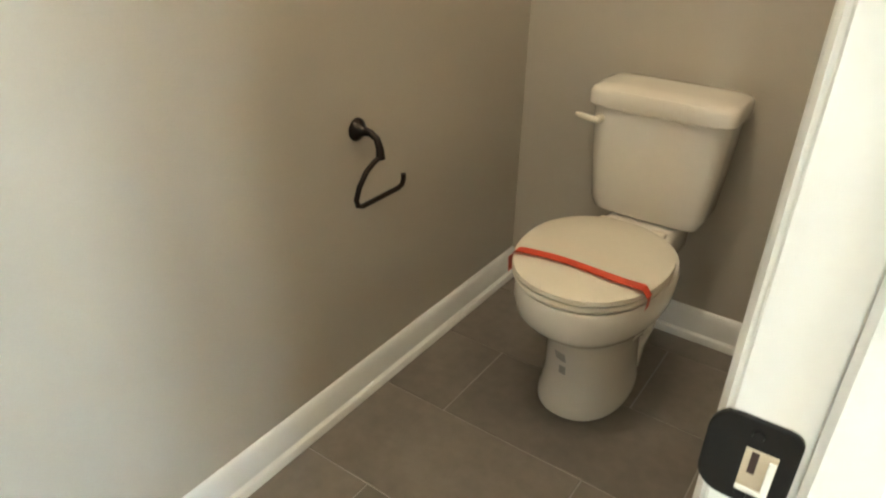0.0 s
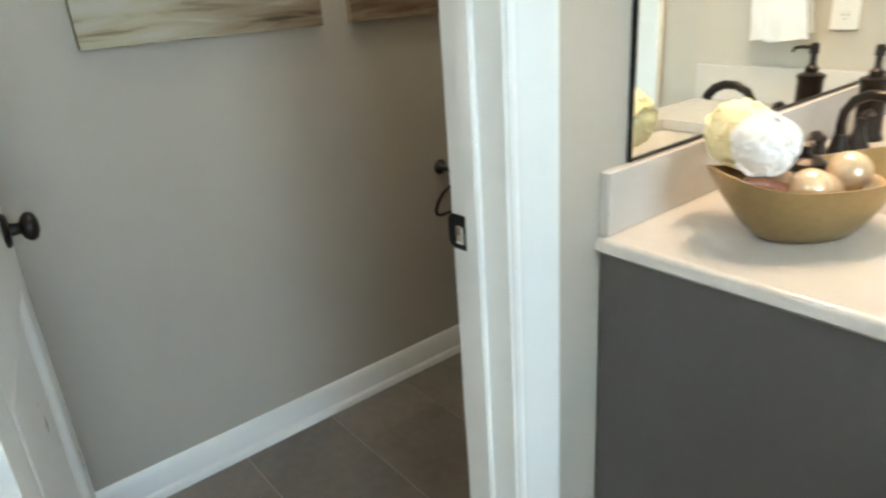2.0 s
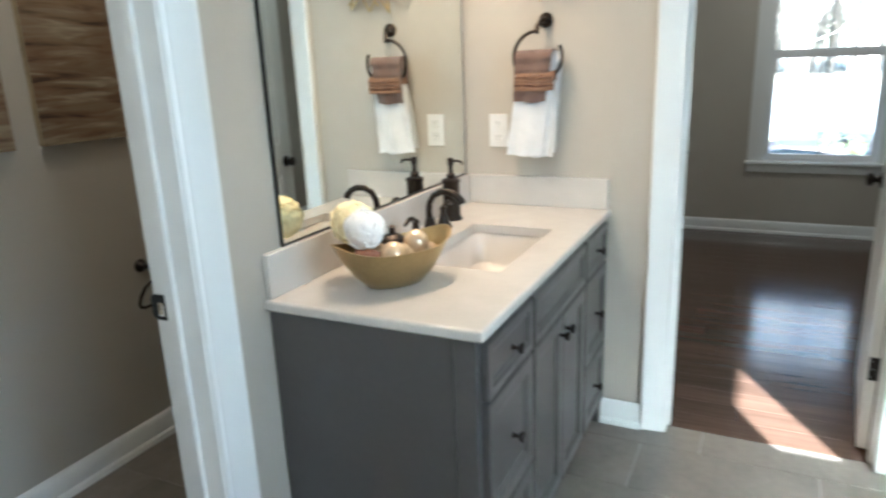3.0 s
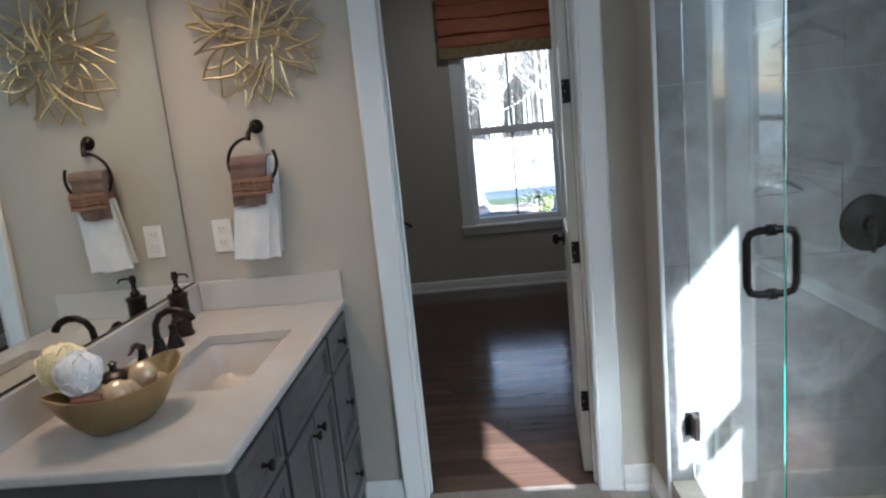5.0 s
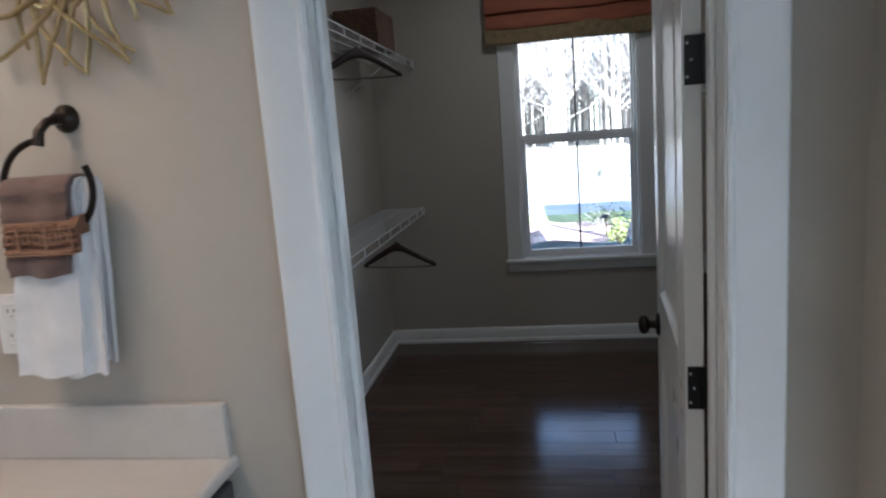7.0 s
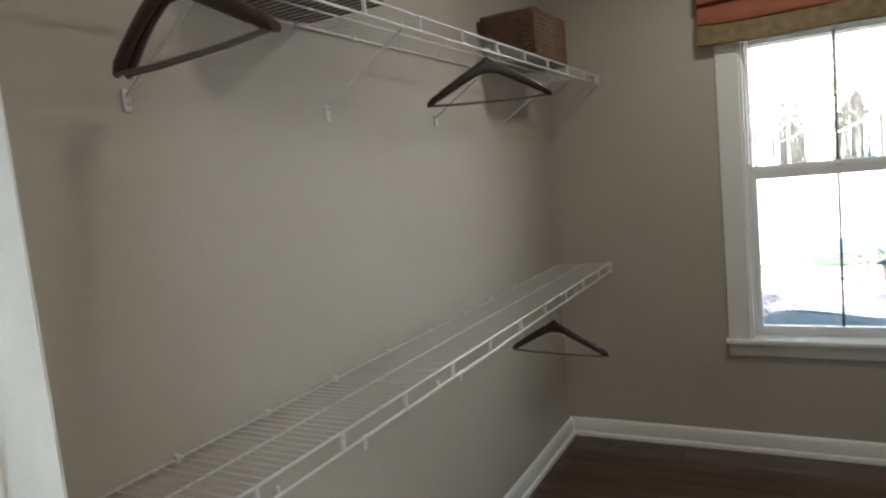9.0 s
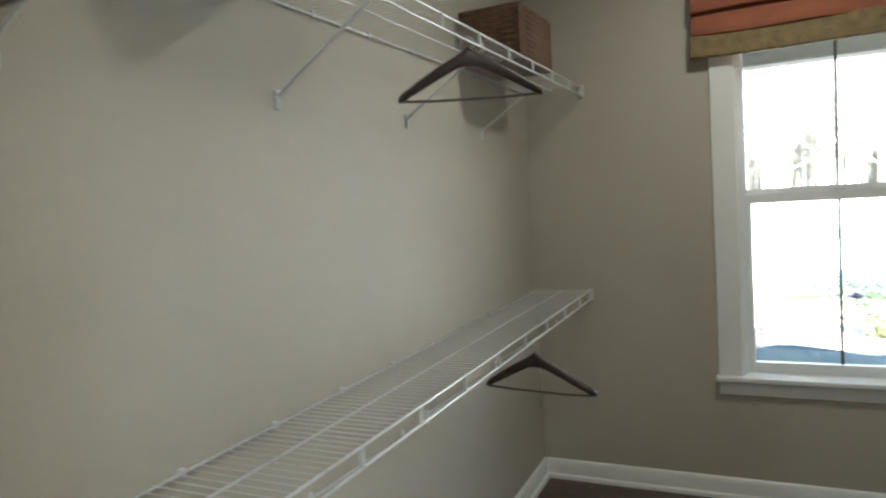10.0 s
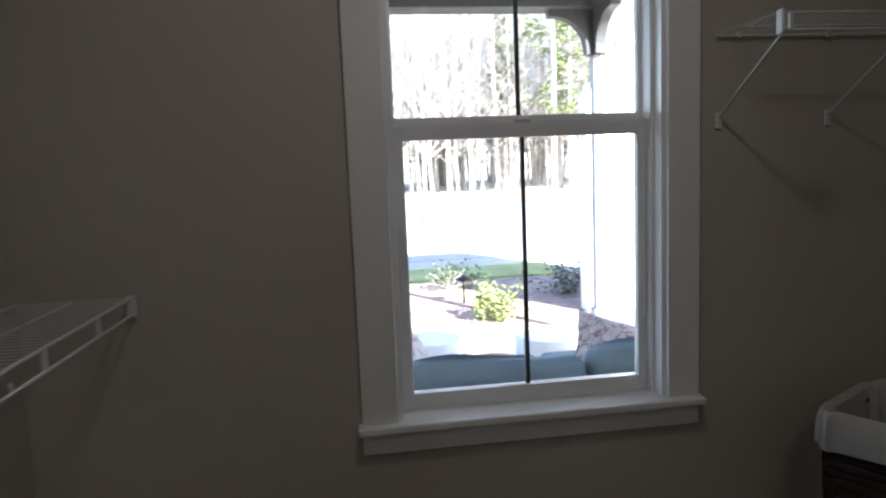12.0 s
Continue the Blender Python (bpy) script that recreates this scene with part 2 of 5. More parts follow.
# outdoors
LAWN = surf("winter turf", (0.48, 0.44, 0.34), 0.95, var=0.3, scale=0.8, fine=14, bump=0.5)
GREEN = surf("green turf", (0.34, 0.34, 0.12), 0.95, var=0.3, scale=3, fine=40, bump=0.5)
MULCH = surf("brown mulch", (0.36, 0.25, 0.2), 0.95, var=0.5, scale=9, fine=60, bump=0.8)
CLAY = surf("red clay", (0.36, 0.22, 0.15), 0.95, var=0.3, scale=1, fine=12, bump=0.5)
SLAB = surf("porch concrete", (0.4, 0.38, 0.35), 0.85, var=0.12, scale=3, fine=50, bump=0.2)
SIDING = surf("white siding paint", (0.78, 0.78, 0.77), 0.6, var=0.03)
SOFFIT = surf("grey porch ceiling paint and column shade", (0.06, 0.063, 0.06), 0.7, var=0.06)
CUSHION = surf("blue-grey outdoor cushion", (0.17, 0.23, 0.27), 0.9, var=0.15, scale=14, fine=240, bump=0.4)
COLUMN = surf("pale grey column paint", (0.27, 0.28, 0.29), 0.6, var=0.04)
PILLOW = veined("patterned pillow cloth", (0.55, 0.5, 0.5), (0.2, 0.1, 0.12), 0.9, 26, 0.05)
RATTAN = surf("dark rattan", (0.06, 0.045, 0.035), 0.7, var=0.3, scale=30, bump=0.5)
BARK = surf("pale bark", (0.33, 0.305, 0.275), 0.95, var=0.3, scale=3, fine=20, bump=0.5)
PINE = surf("pine needles", (0.13, 0.165, 0.065), 0.9, var=0.4, scale=1.2, fine=8)
LEAF = surf("yellow-green shrub leaf", (0.2, 0.24, 0.07), 0.6, var=0.4, scale=9, fine=40)
DULLLEAF = surf("dull green shrub leaf", (0.09, 0.11, 0.06), 0.7, var=0.4, scale=9, fine=40)


# ---- mesh helpers ----
def box_in(bm, x0, x1, y0, y1, z0, z1, bevel=0.0, seg=1, m=None):
    r = bmesh.ops.create_cube(bm, size=1, matrix=(m or Matrix()) @ Matrix.Translation(((x0 + x1) / 2, (y0 + y1) / 2, (z0 + z1) / 2)) @ Matrix.Diagonal((abs(x1 - x0), abs(y1 - y0), abs(z1 - z0), 1)))
    if bevel:
        edges = list({e for v in r["verts"] for e in v.link_edges})
        bmesh.ops.bevel(bm, geom=edges, offset=bevel, segments=seg, affect="EDGES", profile=0.5)
    return bm


def bx(x0, x1, y0, y1, z0, z1, bevel=0.0, seg=1):
    return box_in(bmesh.new(), x0, x1, y0, y1, z0, z1, bevel, seg)


def tube(bm, pts, r, seg=8, closed=False, cap=True):
    """A round bar along points; r is one radius or one for each point."""
    pts = [Vector(p) for p in pts]
    n = len(pts)
    rs = [r] * n if not isinstance(r, (list, tuple)) else r
    rings, up = [], None
    for i, p in enumerate(pts):
        a = pts[(i - 1) % n] if closed or i > 0 else p
        b = pts[(i + 1) % n] if closed or i < n - 1 else p
        d = (b - a).normalized()
        if up is None:
            up = d.orthogonal().normalized()
        else:
            up = (up - d * up.dot(d))
            up = up.normalized() if up.length > 1e-6 else d.orthogonal().normalized()
        s = d.cross(up)
        rings.append([bm.verts.new(p + (up * math.cos(k * math.tau / seg) + s * math.sin(k * math.tau / seg)) * rs[i]) for k in range(seg)])
    pairs = list(zip(rings, rings[1:])) + ([(rings[-1], rings[0])] if closed else [])
    for a, b in pairs:
        for k in range(seg):
            bm.faces.new((a[k], a[(k + 1) % seg], b[(k + 1) % seg], b[k]))
    if cap and not closed:
        bm.faces.new(rings[0][::-1])
        bm.faces.new(rings[-1])
    return bm


def loft(bm, rings, cap0=True, cap1=True):
    vs = [[bm.verts.new(p) for p in ring] for ring in rings]
    n = len(vs[0])
    for a, b in zip(vs, vs[1:]):
        for k in range(n):
            bm.faces.new((a[k], a[(k + 1) % n], b[(k + 1) % n], b[k]))
    if cap0:
        bm.faces.new(vs[0][::-1])
    if cap1:
        bm.faces.new(vs[-1])
    return bm


def lathe(profile, seg=24, at=(0, 0, 0), m=None):
    """Turned shape from (radius, height) pairs."""
    bm = bmesh.new()
    M = m or Matrix.Translation(at)
    loft(bm, [[M @ Vector((max(r, 0.0004) * math.cos(k * math.tau / seg), max(r, 0.0004) * math.sin(k * math.tau / seg), z)) for k in range(seg)] for r, z in profile])
    return bm


def oval(cx, cy, a, b, z, n=32, p=2.0, back=None):
    """A superellipse ring; back: its own half-length towards +y."""
    out = []
    for k in range(n):
        t = k * math.tau / n
        c, s = math.cos(t), math.sin(t)
        bb = back if (back and s > 0) else b
        out.append(Vector((cx + a * math.copysign(abs(c) ** (2 / p), c), cy + bb * math.copysign(abs(s) ** (2 / p), s), z)))
    return out


def arc(c, r, a0, a1, n, plane="xz"):
    pts = []
    for i in range(n + 1):
        a = radians(a0 + (a1 - a0) * i / n)
        u, v = r * math.cos(a), r * math.sin(a)
        pts.append(Vector((c[0] + u, c[1], c[2] + v)) if plane == "xz" else Vector((c[0], c[1] + u, c[2] + v)) if plane == "yz" else Vector((c[0] + u, c[1] + v, c[2])))
    return pts


def extrude(bm, prof, origin, u, d, axis):
    """A profile of (u, d) pairs carried along the axis vector."""
    o, u, d, axis = Vector(origin), Vector(u), Vector(d), Vector(axis)
    a = [o + u * p + d * q for p, q in prof]
    return loft(bm, [a, [p + axis for p in a]])


def finish(name, bm, material, smooth=False):
    bmesh.ops.recalc_face_normals(bm, faces=bm.faces)
    me = bpy.data.meshes.new(name)
    bm.to_mesh(me)
    bm.free()
    me.materials.append(material)
    if smooth:
        for p in me.polygons:
            p.use_smooth = True
        me.set_sharp_from_angle(angle=radians(40))
    return new(name, me)


def part(name, bm, material, parent, label="", smooth=False, kind=""):
    ob = finish(name, bm, material, smooth)
    ob.parent = parent
    return tagged(ob, label=label, kind=kind)


def thing(name, label, category, m=None, group="", kind=""):
    e = new(name)
    e.empty_display_size = 0.05
    if m is not None:
        e.matrix_basis = m
    return tagged(e, label, category, group, kind)


def single(name, bm, material, label, category, smooth=False, group="", kind=""):
    return tagged(finish(name, bm, material, smooth), label, category, group, kind)


def structure(name, bm, material, label="", category="", smooth=False):
    return tagged(finish(name, bm, material, smooth), label, category or name.split("_")[0], "", "structure")

# ---- plan ----
H = 2.74           # ceiling
HEAD = 2.44        # door heads
TW = -1.06         # toilet room, west wall
CW = 0.095         # closet, west wall
CN = 3.42          # closet, north wall
EAST = 2.8         # bathroom, east wall
SH = -0.215        # shower, north tile wall
GX = 1.838         # shower glass
WT = 0.125         # wall thickness
D1 = (-2.19, -1.475)   # toilet door opening in y
D2 = (0.826, 1.522)    # closet door opening in x


def walls(name, boxes, label):
    bm = bmesh.new()
    for b in boxes:
        box_in(bm, *b)
    return structure(name, bm, WALL, label, "wall")


walls("wall_west", [(-WT, 0, D1[1] + 0.02, 0, 0, H), (-WT, 0, D1[0] - 0.02, D1[1] + 0.02, HEAD + 0.02, H), (-WT, 0, -4.5, D1[0] - 0.02, 0, H)], "greige painted bathroom wall behind the vanity mirror")
walls("wall_north", [(TW - 0.1, D2[0] - 0.02, 0, WT - 0.01, 0, H), (D2[0] - 0.02, D2[1] + 0.02, 0, WT - 0.01, HEAD + 0.02, H), (D2[1] + 0.02, 3.2, 0, WT - 0.01, 0, H)], "greige painted wall with the closet doorway")
walls("wall_toilet_west", [(TW - 0.1, TW, -2.95, 0, 0, H)], "greige painted toilet room wall")
walls("wall_toilet_south", [(TW, -WT, -2.95, -2.85, 0, H)], "greige painted toilet room wall")
walls("wall_shower_return", [(1.745, EAST, SH + 0.012, 0, 0, H)], "greige painted wall return beside the shower")
walls("wall_closet_west", [(CW - 0.1, CW, WT - 0.01, CN + 0.15, 0, H)], "greige painted closet wall behind the wire shelves")
WX0, WX1, WZ0, WZ1 = 1.063, 1.873, 0.59, 2.24
walls("wall_closet_north", [(CW, WX0, CN, CN + 0.15, 0, H), (WX0, WX1, CN, CN + 0.15, 0, WZ0 - 0.02), (WX0, WX1, CN, CN + 0.15, WZ1, H), (WX1, 3.2, CN, CN + 0.15, 0, H)], "greige painted closet wall with a window")
walls("wall_closet_east", [(3.1, 3.2, WT - 0.01, CN, 0, H)], "greige painted closet wall")
EW = [(-2.33, -1.617), (-3.12, -2.43)]
EZ0, EZ1 = 0.92, 2.3
walls("wall_east", [(EAST, EAST + 0.15, EW[0][1], 0, 0, H), (EAST, EAST + 0.15, EW[1][1], EW[0][0], 0, H), (EAST, EAST + 0.15, -4.5, EW[1][0], 0, H)]
      + [(EAST, EAST + 0.15, a, b, 0, EZ0) for a, b in EW] + [(EAST, EAST + 0.15, a, b, EZ1, H) for a, b in EW], "greige painted bathroom wall with two tall windows")
walls("wall_south", [(0, EAST, -4.5, -4.35, 0, H)], "greige painted bathroom wall")
walls("wall_shower_half", [(1.93, EAST, -2.415, -2.345, 0, 1.5)], "greige painted half wall at the shower's end")
structure("ceiling", bx(TW - 0.1, 3.3, -4.5, CN + 0.15, H, H + 0.12), CEIL, "flat white painted ceiling", "ceiling")
# unseen eave, added so its outer edge sets the top of the shower sun patch
structure("roof_eave", bx(EAST + 0.15, EAST + 0.605, -5.5, 1.0, 2.68, 2.84), SIDING, "unseen white eave added to cut the sun at the bathroom windows", "roof eave")

# ---- small windows of the bathroom ----


def small_window(name, a, b, rail):
    w = thing(name, "white double-hung bathroom window", "window", kind="structure")
    f = bmesh.new()
    for z0, z1 in ((EZ0, EZ0 + 0.05), (rail - 0.019, rail + 0.019), (EZ1 - 0.05, EZ1)):
        box_in(f, EAST + 0.03, EAST + 0.09, a + 0.035, b - 0.035, z0, z1)
    for y0, y1 in ((a, a + 0.035), (b - 0.035, b)):
        box_in(f, EAST + 0.03, EAST + 0.09, y0, y1, EZ0, EZ1)
    part("window_frame", f, VINYL, w)
    p = part("pane", bx(EAST + 0.058, EAST + 0.062, a + 0.035, b - 0.035, EZ0 + 0.05, EZ1 - 0.05), PANE, w)
    p.visible_shadow = False
    c = bmesh.new()
    for y0, y1 in ((a - 0.045, a), (b, b + 0.045)):
        box_in(c, EAST - 0.018, EAST, y0, y1, EZ0 - 0.02, EZ1 + 0.09)
    box_in(c, EAST - 0.018, EAST, a, b, EZ1, EZ1 + 0.09)
    box_in(c, EAST - 0.04, EAST + 0.03, a - 0.045, b + 0.045, EZ0 - 0.045, EZ0 - 0.02)
    part("casing", c, TRIM, w)


small_window("window_1", *EW[0], 1.366)
small_window("window_2", *EW[1], 1.366)
# ---- baseboards ----
BASE = [(0, 0), (0.03, 0), (0.03, 0.012), (0.026, 0.02), (0.015, 0.024), (0.015, 0.078), (0.011, 0.086), (0.009, 0.093), (0.004, 0.098), (0, 0.1)]


def baseboard(start, end, out):
    """Along the wall from start to end (x, y), standing out towards out."""
    a, b = Vector((*start, 0)), Vector((*end, 0))
    bm = bmesh.new()
    extrude(bm, BASE, a, Vector((*out, 0)), Vector((0, 0, 1)), b - a)
    structure("baseboard", bm, TRIM, "white moulded baseboard with a shoe strip", "baseboard", True)


baseboard((TW, -2.85), (TW, 0), (1, 0))
baseboard((TW + 0.015, 0), (-WT, 0), (0, -1))
baseboard((-WT, 0), (-WT, D1[1] + 0.1), (-1, 0))
baseboard((0.57, 0), (D2[0] - 0.1, 0), (0, -1))
baseboard((D2[1] + 0.1, 0), (1.745, 0), (0, -1))
baseboard((1.745, -0.015), (1.745, SH + 0.004), (-1, 0))
baseboard((0, -4.35), (0, D1[0] - 0.1), (1, 0))
baseboard((CW, WT + 0.1), (CW, CN), (1, 0))
baseboard((CW + 0.015, CN), (3.1, CN), (0, -1))
baseboard((D2[1] + 0.1, WT - 0.01), (3.1, WT - 0.01), (0, 1))
baseboard((3.1, WT), (3.1, CN), (-1, 0))

# ---- door frames ----
CAS = [(0, 0), (0, 0.009), (0.006, 0.012), (0.013, 0.009), (0.02, 0.013), (0.07, 0.016), (0.078, 0.021), (0.09, 0.021), (0.094, 0.016), (0.094, 0)]


def casing_set(name, opening, face, along, out, label):
    """Two legs and a head round an opening, on the wall face given by a point."""
    o, al, ou = Vector(face), Vector(along), Vector(out)
    t = thing(name, label, "door trim", kind="structure")
    up = Vector((0, 0, 1))
    a, b = opening
    for edge, d in ((a, -1), (b, 1)):
        bm = bmesh.new()
        extrude(bm, CAS, o + al * (edge + d * 0.004), al * d, ou, up * (HEAD + 0.004))
        part("leg", bm, TRIM, t, smooth=True)
    bm = bmesh.new()
    extrude(bm, CAS, o + al * (a - 0.098) + up * (HEAD + 0.0045), up, ou, al * (b - a + 0.196))
    part("head", bm, TRIM, t, smooth=True)
    return t


def jambs(name, opening, horizontal, lo, hi, stop, label):
    """Lining boards and stops; horizontal: the opening runs along x."""
    t = thing(name, label, "door frame", kind="structure")

    def b(u0, u1, v0, v1, z0, z1, bev=0.0015):
        return bx(u0, u1, v0, v1, z0, z1, bev) if horizontal else bx(v0, v1, u0, u1, z0, z1, bev)
    a, c = opening
    part("jamb", b(a - 0.02, a, lo, hi, 0, HEAD), TRIM, t)
    part("jamb", b(c, c + 0.02, lo, hi, 0, HEAD), TRIM, t)
    part("jamb_head", b(a - 0.02, c + 0.02, lo, hi, HEAD, HEAD + 0.02), TRIM, t)
    s0, s1 = stop
    part("stop", b(a, a + 0.011, s0, s1, 0, HEAD - 0.011, 0.004), TRIM, t)
    part("stop", b(c - 0.011, c, s0, s1, 0, HEAD - 0.011, 0.004), TRIM, t)
    part("stop_head", b(a, c, s0, s1, HEAD - 0.011, HEAD, 0.004), TRIM, t)
    return t


casing_set("trim_toilet_door", D1, (0, 0, 0), (0, 1, 0), (1, 0, 0), "white moulded casing round the toilet room doorway")
casing_set("trim_toilet_inner", D1, (-WT, 0, 0), (0, 1, 0), (-1, 0, 0), "white moulded casing inside the toilet room")
casing_set("trim_closet_door", D2, (0, 0, 0), (1, 0, 0), (0, -1, 0), "white moulded casing round the closet doorway")
casing_set("trim_closet_inner", D2, (0, WT - 0.01, 0), (1, 0, 0), (0, 1, 0), "white moulded casing inside the closet")
j1 = jambs("trim_toilet_frame", D1, False, -WT - 0.006, 0.003, (-0.088, -0.052), "white door lining of the toilet room with a strike plate")
j2 = jambs("trim_closet_frame", D2, True, -0.003, WT - 0.004, (0.045, 0.078), "white door lining of the closet")

# strike plate on the lining
st = bmesh.new()
yS = D1[1]
outl = []
for cx_, cz_, r_, a_ in ((-0.1, 0.9045, 0.008, -90), (-0.1, 0.9495, 0.008, 0), (-0.124, 0.942, 0.0155, 90), (-0.124, 0.912, 0.0155, 180)):
    outl += [(cx_ + r_ * math.cos(radians(a_ + 15 * k)), cz_ + r_ * math.sin(radians(a_ + 15 * k))) for k in range(7)]
loft(st, [[Vector((x, yS + 0.001, z)) for x, z in outl], [Vector((x, yS - 0.002, z)) for x, z in outl], [Vector((-0.118 + (x + 0.118) * 0.96, yS - 0.0026, 0.927 + (z - 0.927) * 0.96)) for x, z in outl]])
plate = part("strike_plate", st, BLACKM, j1, "black strike plate")
part("latch_hole", bx(-0.118, -0.101, yS - 0.0030, yS - 0.0024, 0.907, 0.938, 0.0002), STRIKEBOX, plate, "cream plastic latch box")
part("latch_slot", bx(-0.1145, -0.1105, yS - 0.0034, yS - 0.0029, 0.921, 0.9365), WALNUT, plate)
for lip in ((-0.118, -0.1012, 0.907, 0.9105), (-0.105, -0.1012, 0.9105, 0.934)):
    part("latch_lip", bx(lip[0], lip[1], yS - 0.0042, yS - 0.0029, lip[2], lip[3], 0.0005, 2), DOORW, plate)
for z in (0.9475, 0.9035):
    part("screw", lathe([(0.0035, 0), (0.003, 0.0012), (0.0, 0.0014)], 10, m=Matrix.Translation((-0.114, yS - 0.0025, z)) @ Matrix.Rotation(radians(90), 4, "X")), BLACKM, plate)


def door_leaf(name, m, width, label, knob_z, sides):
    """Two-panel door; hinge edge at the origin, leaf along +x, thickness along -y."""
    t = thing(name, label, "door", m, kind="structure")
    T, hgt, st_ = 0.035, HEAD - 0.012, 0.115
    body = bmesh.new()
    z0 = 0.01
    lows = [(z0, 0.23), (0.84, 1.0), (hgt - 0.12, hgt)]
    box_in(body, 0.002, st_, -T, 0, z0, hgt, 0.0015)
    box_in(body, width - st_, width - 0.004, -T, 0, z0, hgt, 0.0015)
    for a, b in lows:
        box_in(body, st_, width - st_, -T, 0, a, b)
    part("leaf", body, DOORW, t)
    for a, b in ((0.23, 0.84), (1.0, hgt - 0.12)):
        part("panel", bx(st_, width - st_, -T + 0.011, -0.011, a, b), DOORW, t)
        for s, yy in ((1, 0.0), (-1, -T)):
            mo = bmesh.new()
            w = 0.028
            x0, x1 = st_, width - st_
            prof = [(0, 0), (0.008, 0.002), (0.016, -0.003), (0.022, -0.008), (w, -0.0105), (w, -0.012), (0, -0.012)]
            rings = []
            for q, d in prof:
                y = yy + s * d
                rings.append([Vector((x0 + q, y, a + q)), Vector((x1 - q, y, a + q)), Vector((x1 - q, y, b - q)), Vector((x0 + q, y, b - q))])
            loft(mo, rings, False, False)
            part("moulding", mo, DOORW, t)
    for s, yy in ((1, 0.0), (-1, -T)):
        if s not in sides:
            continue
        R = Matrix.Translation((width - 0.07, yy, knob_z)) @ Matrix.Rotation(radians(-90 * s), 4, "X")
        k = part("door_handle", lathe([(0.0, 0), (0.033, 0.0), (0.033, 0.004), (0.028, 0.009), (0.013, 0.011), (0.011, 0.022), (0.012, 0.027), (0.021, 0.031), (0.0275, 0.039), (0.028, 0.046), (0.024, 0.053), (0.012, 0.058), (0.0, 0.059)], 24, m=R), BRONZE, t, "oil-rubbed bronze knob", True)
    part("latch_plate", bx(width - 0.0045, width - 0.0025, -T + 0.005, -0.005, knob_z - 0.028, knob_z + 0.028), BLACKM, t)
    return t


M1 = Matrix.Translation((-WT - 0.01, D1[0] + 0.004, 0)) @ Matrix.Rotation(math.atan2(0.115, -0.69), 4, "Z")
d1 = door_leaf("door_1", M1, 0.705, "white two-panel door standing open into the toilet room", 0.935, (1, -1))
M2 = Matrix.Translation((D2[1] - 0.006, WT - 0.002, 0)) @ Matrix.Rotation(radians(85.0), 4, "Z") @ Matrix.Translation((0, 0.035, 0))
d2 = door_leaf("door_2", M2, 0.688, "white two-panel closet door standing open", 0.905, (1, -1))
for z in (0.33, 0.962, 1.59, 2.22):
    hg = bmesh.new()
    box_in(hg, -0.0035, 0.0, -0.032, -0.004, z - 0.044, z + 0.044, 0.0008)
    tube(hg, [(-0.002, -0.038, z - 0.044), (-0.002, -0.038, z + 0.044)], 0.006, 10)
    h = part("hinge", hg, BLACKM, d2, "black butt hinge")
    for dz in (-0.03, 0.0, 0.03):
        part("screw", lathe([(0.003, 0), (0.0, 0.001)], 8, m=Matrix.Translation((-0.0036, -0.016 + 0.007 * (dz != 0), z + dz)) @ Matrix.Rotation(radians(-90), 4, "Y")), NICKEL, h)

# ---- closet window ----
win = thing("window_3", "white double-hung window with a wide sill and flat casing", "window", kind="structure")
for x0, x1 in ((WX0 - 0.1, WX0 + 0.003), (WX1 - 0.003, WX1 + 0.095)):
    part("casing", bx(x0, x1, CN - 0.019, CN + 0.0, WZ0 + 0.0, WZ1 + 0.003, 0.002), TRIM, win)
part("casing", bx(WX0 - 0.115, WX1 + 0.11, CN - 0.022, CN, WZ1 + 0.003, WZ1 + 0.1, 0.002), TRIM, win)
part("window_sill", bx(WX0 - 0.113, WX1 + 0.105, CN - 0.048, CN + 0.06, WZ0 - 0.024, WZ0, 0.006, 2), TRIM, win)
part("apron", bx(WX0 - 0.1, WX1 + 0.095, CN - 0.017, CN, WZ0 - 0.088, WZ0 - 0.024, 0.002), TRIM, win)
lin = bmesh.new()
box_in(lin, WX0, WX0 + 0.015, CN, CN + 0.15, WZ0, WZ1)
box_in(lin, WX1 - 0.015, WX1, CN, CN + 0.15, WZ0, WZ1)
box_in(lin, WX0 + 0.015, WX1 - 0.015, CN, CN + 0.15, WZ1 - 0.015, WZ1)
box_in(lin, WX0 + 0.015, WX1 - 0.015, CN + 0.06, CN + 0.15, WZ0 - 0.015, WZ0)
part("lining", lin, TRIM, win)
for x0, x1 in ((WX0 + 0.015, WX0 + 0.027), (WX1 - 0.027, WX1 - 0.015)):
    part("track", bx(x0, x1, CN + 0.045, CN + 0.14, WZ0, WZ1 - 0.015, 0.001), VINYL, win)


def sash(y, gx0, gx1, gz0, gz1, ox0, ox1, oz0, oz1):
    fr = bmesh.new()
    box_in(fr, ox0, gx0, y - 0.016, y + 0.016, oz0, oz1, 0.003)
    box_in(fr, gx1, ox1, y - 0.016, y + 0.016, oz0, oz1, 0.003)
    box_in(fr, gx0, gx1, y - 0.016, y + 0.016, oz0, gz0)
    box_in(fr, gx0, gx1, y - 0.016, y + 0.016, gz1, oz1)
    s = part("window_frame", fr, VINYL, win, "white vinyl sash")
    part("muntin", bx((gx0 + gx1) / 2 - 0.006, (gx0 + gx1) / 2 + 0.006, y - 0.006, y + 0.006, gz0, gz1), SOFFIT, s)
    p = part("pane", bx(gx0, gx1, y - 0.002, y + 0.002, gz0, gz1), PANE, s)
    p.visible_shadow = False


